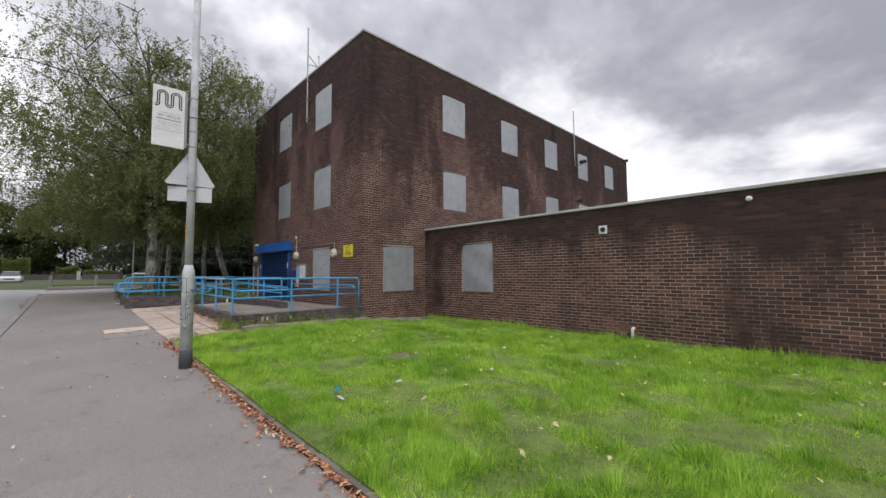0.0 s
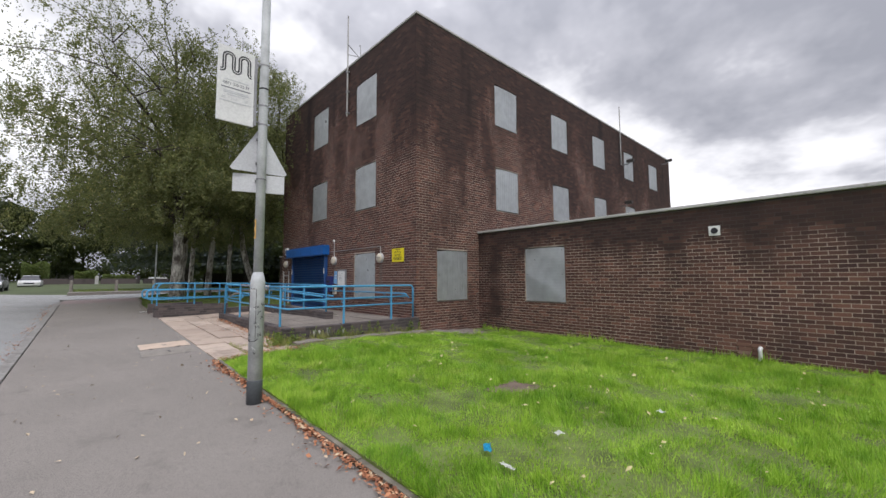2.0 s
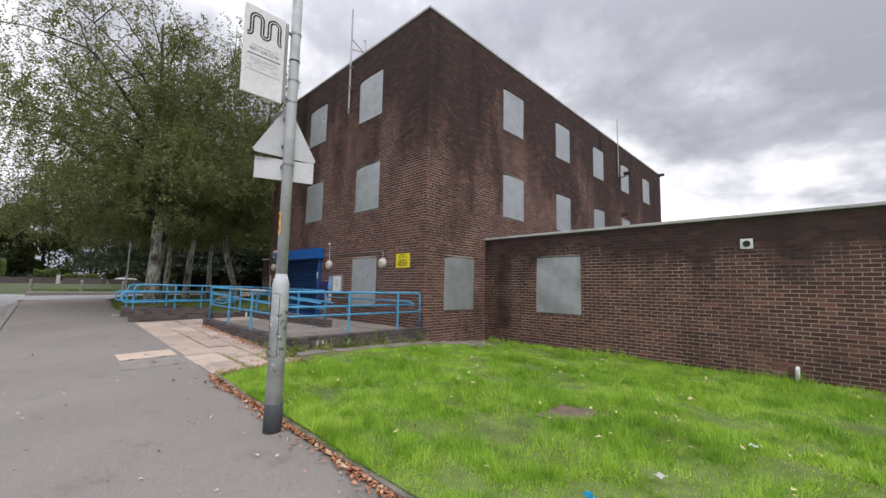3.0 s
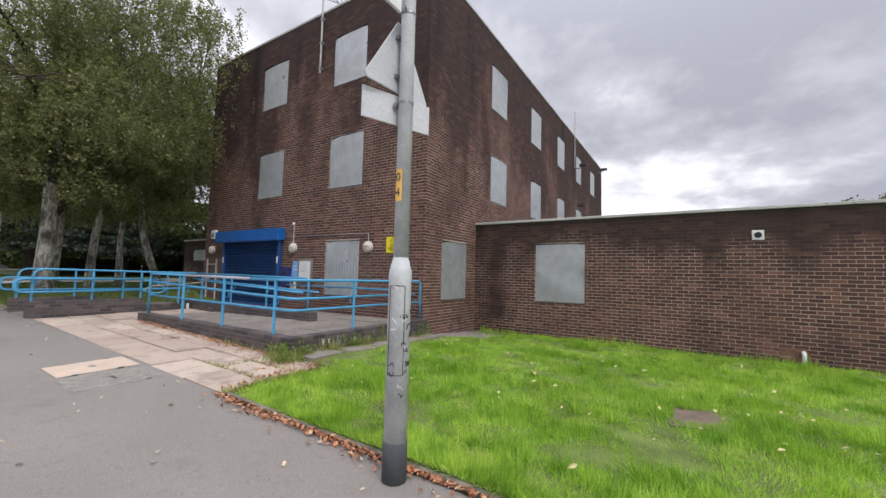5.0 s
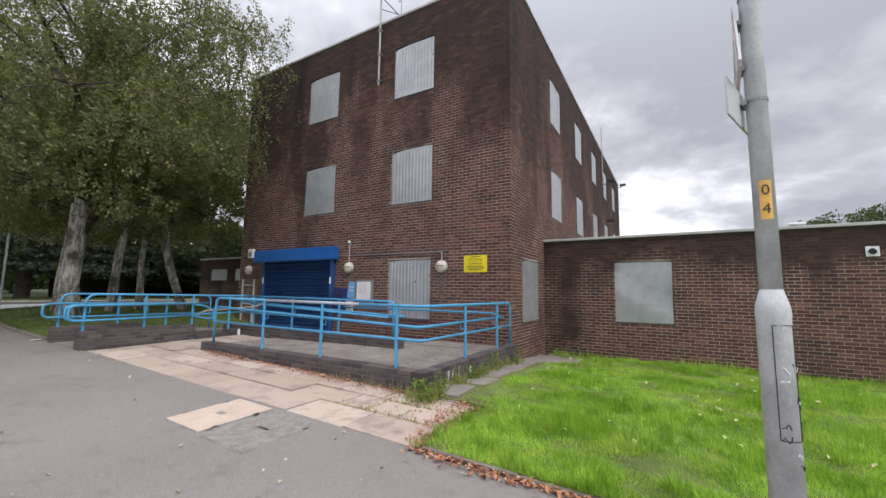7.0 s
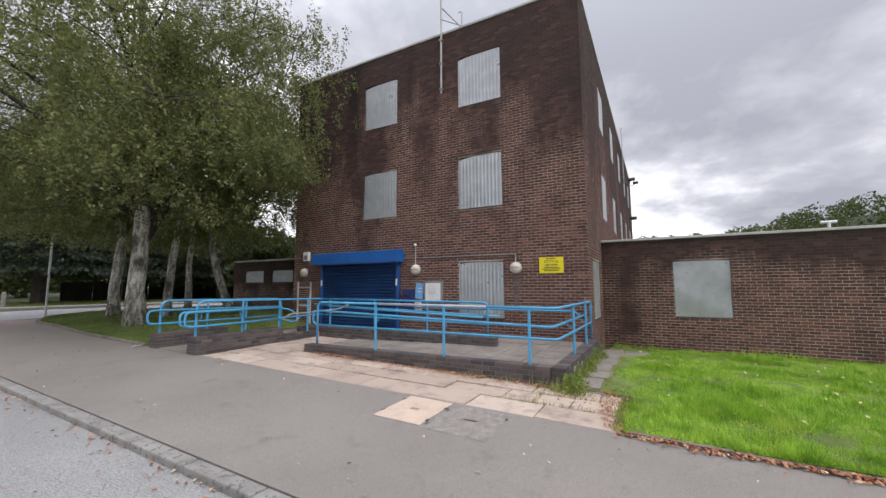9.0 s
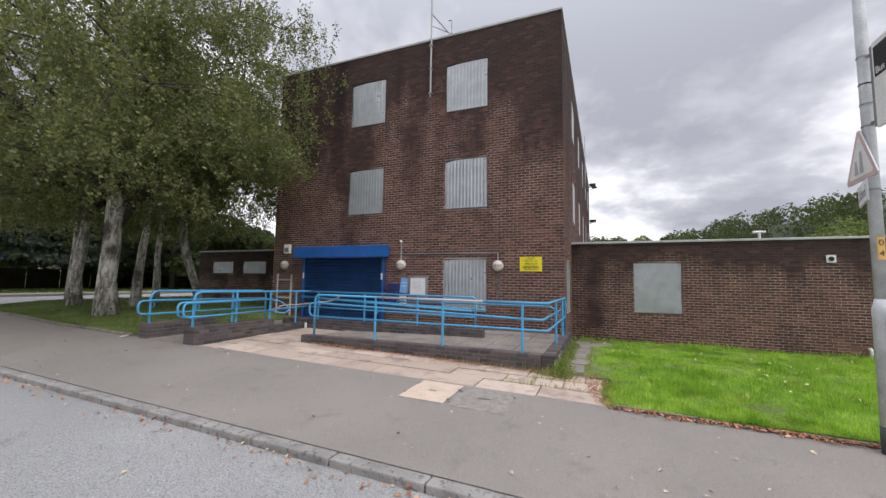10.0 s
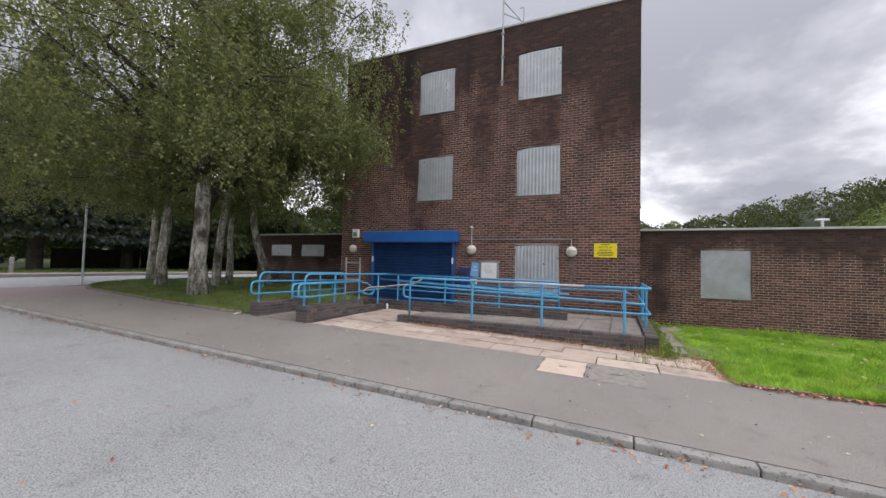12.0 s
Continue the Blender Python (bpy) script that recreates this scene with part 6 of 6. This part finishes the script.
def fallen(name, xs, ys, base, size, label, seed, material=None, tilt=0.35):
    rng = np.random.default_rng(seed)
    n = len(xs)
    c = np.stack([xs, ys, base + 0.008 + rng.uniform(0, 0.02, n)], 1)
    az = rng.uniform(0, 6.28, n)
    a = np.stack([np.cos(az), np.sin(az), rng.normal(0, tilt, n)], 1)
    b = np.stack([-np.sin(az), np.cos(az), rng.normal(0, tilt, n)], 1)
    s = (size * rng.uniform(0.5, 1.4, n))[:, None]
    up_ = np.array([[0, 0, 1.0]]) * s * 0.22
    v = np.stack([c - a * s, c + b * s * 0.6 + up_, c + a * s * 1.1, c - b * s * 0.6 + up_], 1).reshape(-1, 3)
    k = np.arange(n)[:, None] * 4
    f = np.concatenate([k + [[0, 1, 2]], k + [[0, 2, 3]]], 0)
    return tagged(link(name, v, f, material or M_LITTER), label, "leaves", kind="stuff")


n = 3400
ly = rng.uniform(-5, 9.5, n)
lx = 1.445 - np.abs(rng.normal(0, 0.058, n)) * (0.75 + 0.45 * np.sin(ly * 2.7) * np.sin(ly * 1.1 + 1)) - np.abs(rng.normal(0, 0.12, n)) * (rng.uniform(0, 1, n) < 0.12)
fallen("edge_leaves", lx, ly, z_foot(lx, ly) + 0.006, 0.02, "brown fallen leaves along the lawn edging", 12)
n = 1500
ly = rng.uniform(9.4, 15.5, n)
lx = 2.88 - np.abs(rng.normal(0, 0.08, n)) - np.abs(rng.normal(0, 0.3, n)) * (rng.uniform(0, 1, n) < 0.2) - 0.4 * (ly < 10.3) * rng.uniform(0, 1.6, n)
lx[:300] = 1.55 + 1.7 * rng.uniform(0, 1, 300)
ly[:300] = 9.56 + 0.1 * (lx[:300] - 1.5) + rng.normal(0, 0.07, 300)
fallen("wall_leaves", lx, ly, z_fore(lx, ly) + 0.034, 0.018, "brown fallen leaves along the ramp wall", 13)
n = 260
lx, ly = rng.uniform(-1.0, 1.4, n), rng.uniform(-4, 25, n)
fallen("footway_leaves", lx, ly, z_foot(lx, ly), 0.02, "scattered pale leaves on the footway", 14, surface("dry_pale_leaves", (0.5, 0.4, 0.28), 0.8, var=0.5, scale=30))
n = 900
ly = rng.uniform(-2, 27, n)
lx = -1.2 - np.abs(rng.normal(0, 0.12, n)) - (rng.uniform(0, 1, n) < 0.25) * rng.uniform(0, 5, n)
fallen("gutter_leaves", lx, ly, z_road(lx, ly), 0.02, "scattered leaves in the gutter", 15)
n = 350
lx, ly = rng.uniform(1.7, 8, n), rng.uniform(-5, 9.5, n)
fallen("lawn_leaves", lx, ly, z_lawn(lx, ly) + 0.06, 0.028, "pale leaves lying on the lawn", 16, surface("pale_leaves", (0.5, 0.44, 0.22), 0.8, var=0.4, scale=30))

# ---- kerbs, edging and slabs ----
kerb = empty("kerb", (-1.1, 10, 0.2), "worn concrete kerb along the main road", "kerb", kind="structure")
ks = None
for k in range(-16, 40):
    y = 10.8 - 0.932 * 10 + k * 0.932 - 0.9
    if y > 27.5:
        break
    if ks is None:
        ks = part("kerbstone", box((-0.075, 0.004, -0.3), (0.075, 0.924, 0.0), 0.018), M_KERB, kerb)
        b = ks
    else:
        b = new("kerbstone", ks.data)
        b.parent = kerb
    za, zb = float(z_foot(-1.06, y)), float(z_foot(-1.06, y + 0.932))
    b.location = (-1.12 + 1.1, y - 10, za + 0.004 - 0.2)
    b.rotation_euler = (math.atan2(zb - za, 0.932), 0, 0)
edging = empty("lawn_edging", (1.48, 3, 0.1), "narrow mossy concrete edging of the lawn", "edging", kind="structure")
es = None
for k in range(32):
    y = 9.4 - (k + 1) * 0.915
    if es is None:
        es = part("edging_stone", box((-0.028, 0.003, -0.2), (0.028, 0.91, 0.026), 0.01), M_EDGE, edging)
        b = es
    else:
        b = new("edging_stone", es.data)
        b.parent = edging
    za, zb = float(z_foot(1.48, y)), float(z_foot(1.48, y + 0.915))
    b.location = (random.uniform(-0.006, 0.006), y - 3, za + random.uniform(-0.006, 0.008) - 0.1)
    b.rotation_euler = (math.atan2(zb - za, 0.915), random.uniform(-0.03, 0.03), random.uniform(-0.008, 0.008))
paving = empty("paving", (2.2, 13, 0.2), "pinkish concrete paving slabs, uneven and stained", "paving", kind="structure")
rg = random.Random(12)
shapes = {}


def slab(x0, x1, y0, y1, base, lift=0.03):
    key = (round(x1 - x0, 2), round(y1 - y0, 2))
    if key not in shapes:
        shapes[key] = part("slab", box((0.007, 0.007, -0.05), (key[0] - 0.008, key[1] - 0.008, 0), 0.008), M_SLAB, paving)
        b = shapes[key]
    else:
        b = new("slab", shapes[key].data)
        b.parent = paving
    z = float(base((x0 + x1) / 2, y0))
    b.location = (x0 - 2.2, y0 - 13, z + lift + rg.uniform(-0.006, 0.008) - 0.2)
    b.rotation_euler = (0.024 + rg.uniform(-0.01, 0.01), rg.uniform(-0.014, 0.008), rg.uniform(-0.012, 0.012))


for r, (a, b_) in enumerate(((1.48, 2.03), (2.03, 2.49), (2.49, 2.9))):
    y = 9.5 + (0.45 if r % 2 else 0.0) + 0.15 * r
    if y > 9.6:
        slab(a, b_, 9.5, y, z_fore)
    while y < 17.2:
        slab(a, b_, y, min(y + 0.9, 17.26), z_fore)
        y += 0.9
for r in range(2):
    y = 15.9 + 0.0
    for x in (2.9, 3.5, 4.1):
        slab(x, x + 0.6, y + r * 0.68, y + r * 0.68 + 0.68, z_fore)
for k in range(11):
    for x, w in ((3.13, 0.78), (3.91, 0.78)):
        y = 10.54 + k * 0.6
        if y < 15.4:
            key = ("lane", 0)
            if key not in shapes:
                shapes[key] = part("slab", box((0.01, 0.01, -0.03), (0.77, 0.59, 0), 0.006), M_LANE, paving)
                b = shapes[key]
            else:
                b = new("slab", shapes[key].data)
                b.parent = paving
            b.location = (x - 2.2, y - 13, float(z_lane(0, y + 0.3)) + 0.008 - 0.2)
for k in range(16):
    for x in (4.93, 5.75):
        y = 10.54 + k * 0.6
        b = new("slab", shapes[("lane", 0)].data)
        b.parent = paving
        b.location = (x - 2.2, y - 13, 0.44 + rg.uniform(-0.003, 0.003) - 0.2)
corner = empty("corner_slabs", (7.4, 9.8, 0.0), "loose mossy slabs in the corner by the wing", "paving", kind="structure")
cs = None
for x, y in ((6.75, 9.9), (7.4, 9.95), (8.05, 9.9), (6.9, 9.35), (7.6, 9.3)):
    if cs is None:
        cs = part("slab", box((0, 0, -0.04), (0.59, 0.54, 0), 0.008), M_LANE, corner)
        b = cs
    else:
        b = new("slab", cs.data)
        b.parent = corner
    b.location = (x - 7.4, y - 9.8, max(0.0, float(z_lawn(x + 0.3, y))) + 0.02)
    b.rotation_euler = (rg.uniform(-0.03, 0.03), rg.uniform(-0.03, 0.03), rg.uniform(-0.06, 0.06))

step_slab = None
for x, y, tw in ((2.98, 9.84, 0.03), (3.72, 9.8, -0.04), (4.42, 9.86, 0.02), (5.12, 9.82, -0.03), (5.85, 9.84, 0.04)):
    if step_slab is None:
        step_slab = part("slab", box((0, 0, -0.05), (0.6, 0.4, 0), 0.008), M_LANE, corner)
        b = step_slab
    else:
        b = new("slab", step_slab.data)
        b.parent = corner
    b.location = (x - 7.4, y - 9.8, float(z_lawn(x + 0.3, 9.9)) + 0.02)
    b.rotation_euler = (rg.uniform(-0.03, 0.03), rg.uniform(-0.02, 0.03), tw)
drip = empty("lime_streak", (4.0, 10.3, 0.25), "white lime runs on the ramp end wall", "stain", kind="structure")
for k in range(9):
    x, w, h = rg.uniform(-1.0, 0.9), rg.uniform(0.012, 0.035), rg.uniform(0.05, 0.2)
    top = 0.24 - rg.uniform(0, 0.12)
    part("run", prism([(x - w, top), (x - w * 0.7, top - h * 0.5), (x - w * 0.2, top - h), (x + w * 0.4, top - h * 0.8), (x + w, top - h * 0.2), (x + w * 0.8, top + 0.01)], -0.0045, -0.0025), M_CEMENT if k % 3 == 0 else M_COPING, drip)

# ---- bricks ----
fb = brick_list(END_Y - SY, BASE, TOP, front_open, seed=1)
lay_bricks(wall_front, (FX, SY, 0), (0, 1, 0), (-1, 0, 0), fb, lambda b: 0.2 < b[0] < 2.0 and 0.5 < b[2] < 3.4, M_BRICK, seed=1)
sb = brick_list(END_X - FX + 0.006, BASE, TOP, side_open, seed=2)
sb = [b for b in sb if not (b[2] < 2.75 and b[0] > WX - FX + 0.3)]
lay_bricks(wall_side, (FX - 0.006, SY, 0), (1, 0, 0), (0, -1, 0), sb, lambda b: b[0] < 2.4 and 0.2 < b[2] < 3.4, M_BRICK, seed=2)
wb = brick_list(wing_len, BASE, WTOP, wing_open, seed=3)
wb = [b for b in wb if b[0] < 20]
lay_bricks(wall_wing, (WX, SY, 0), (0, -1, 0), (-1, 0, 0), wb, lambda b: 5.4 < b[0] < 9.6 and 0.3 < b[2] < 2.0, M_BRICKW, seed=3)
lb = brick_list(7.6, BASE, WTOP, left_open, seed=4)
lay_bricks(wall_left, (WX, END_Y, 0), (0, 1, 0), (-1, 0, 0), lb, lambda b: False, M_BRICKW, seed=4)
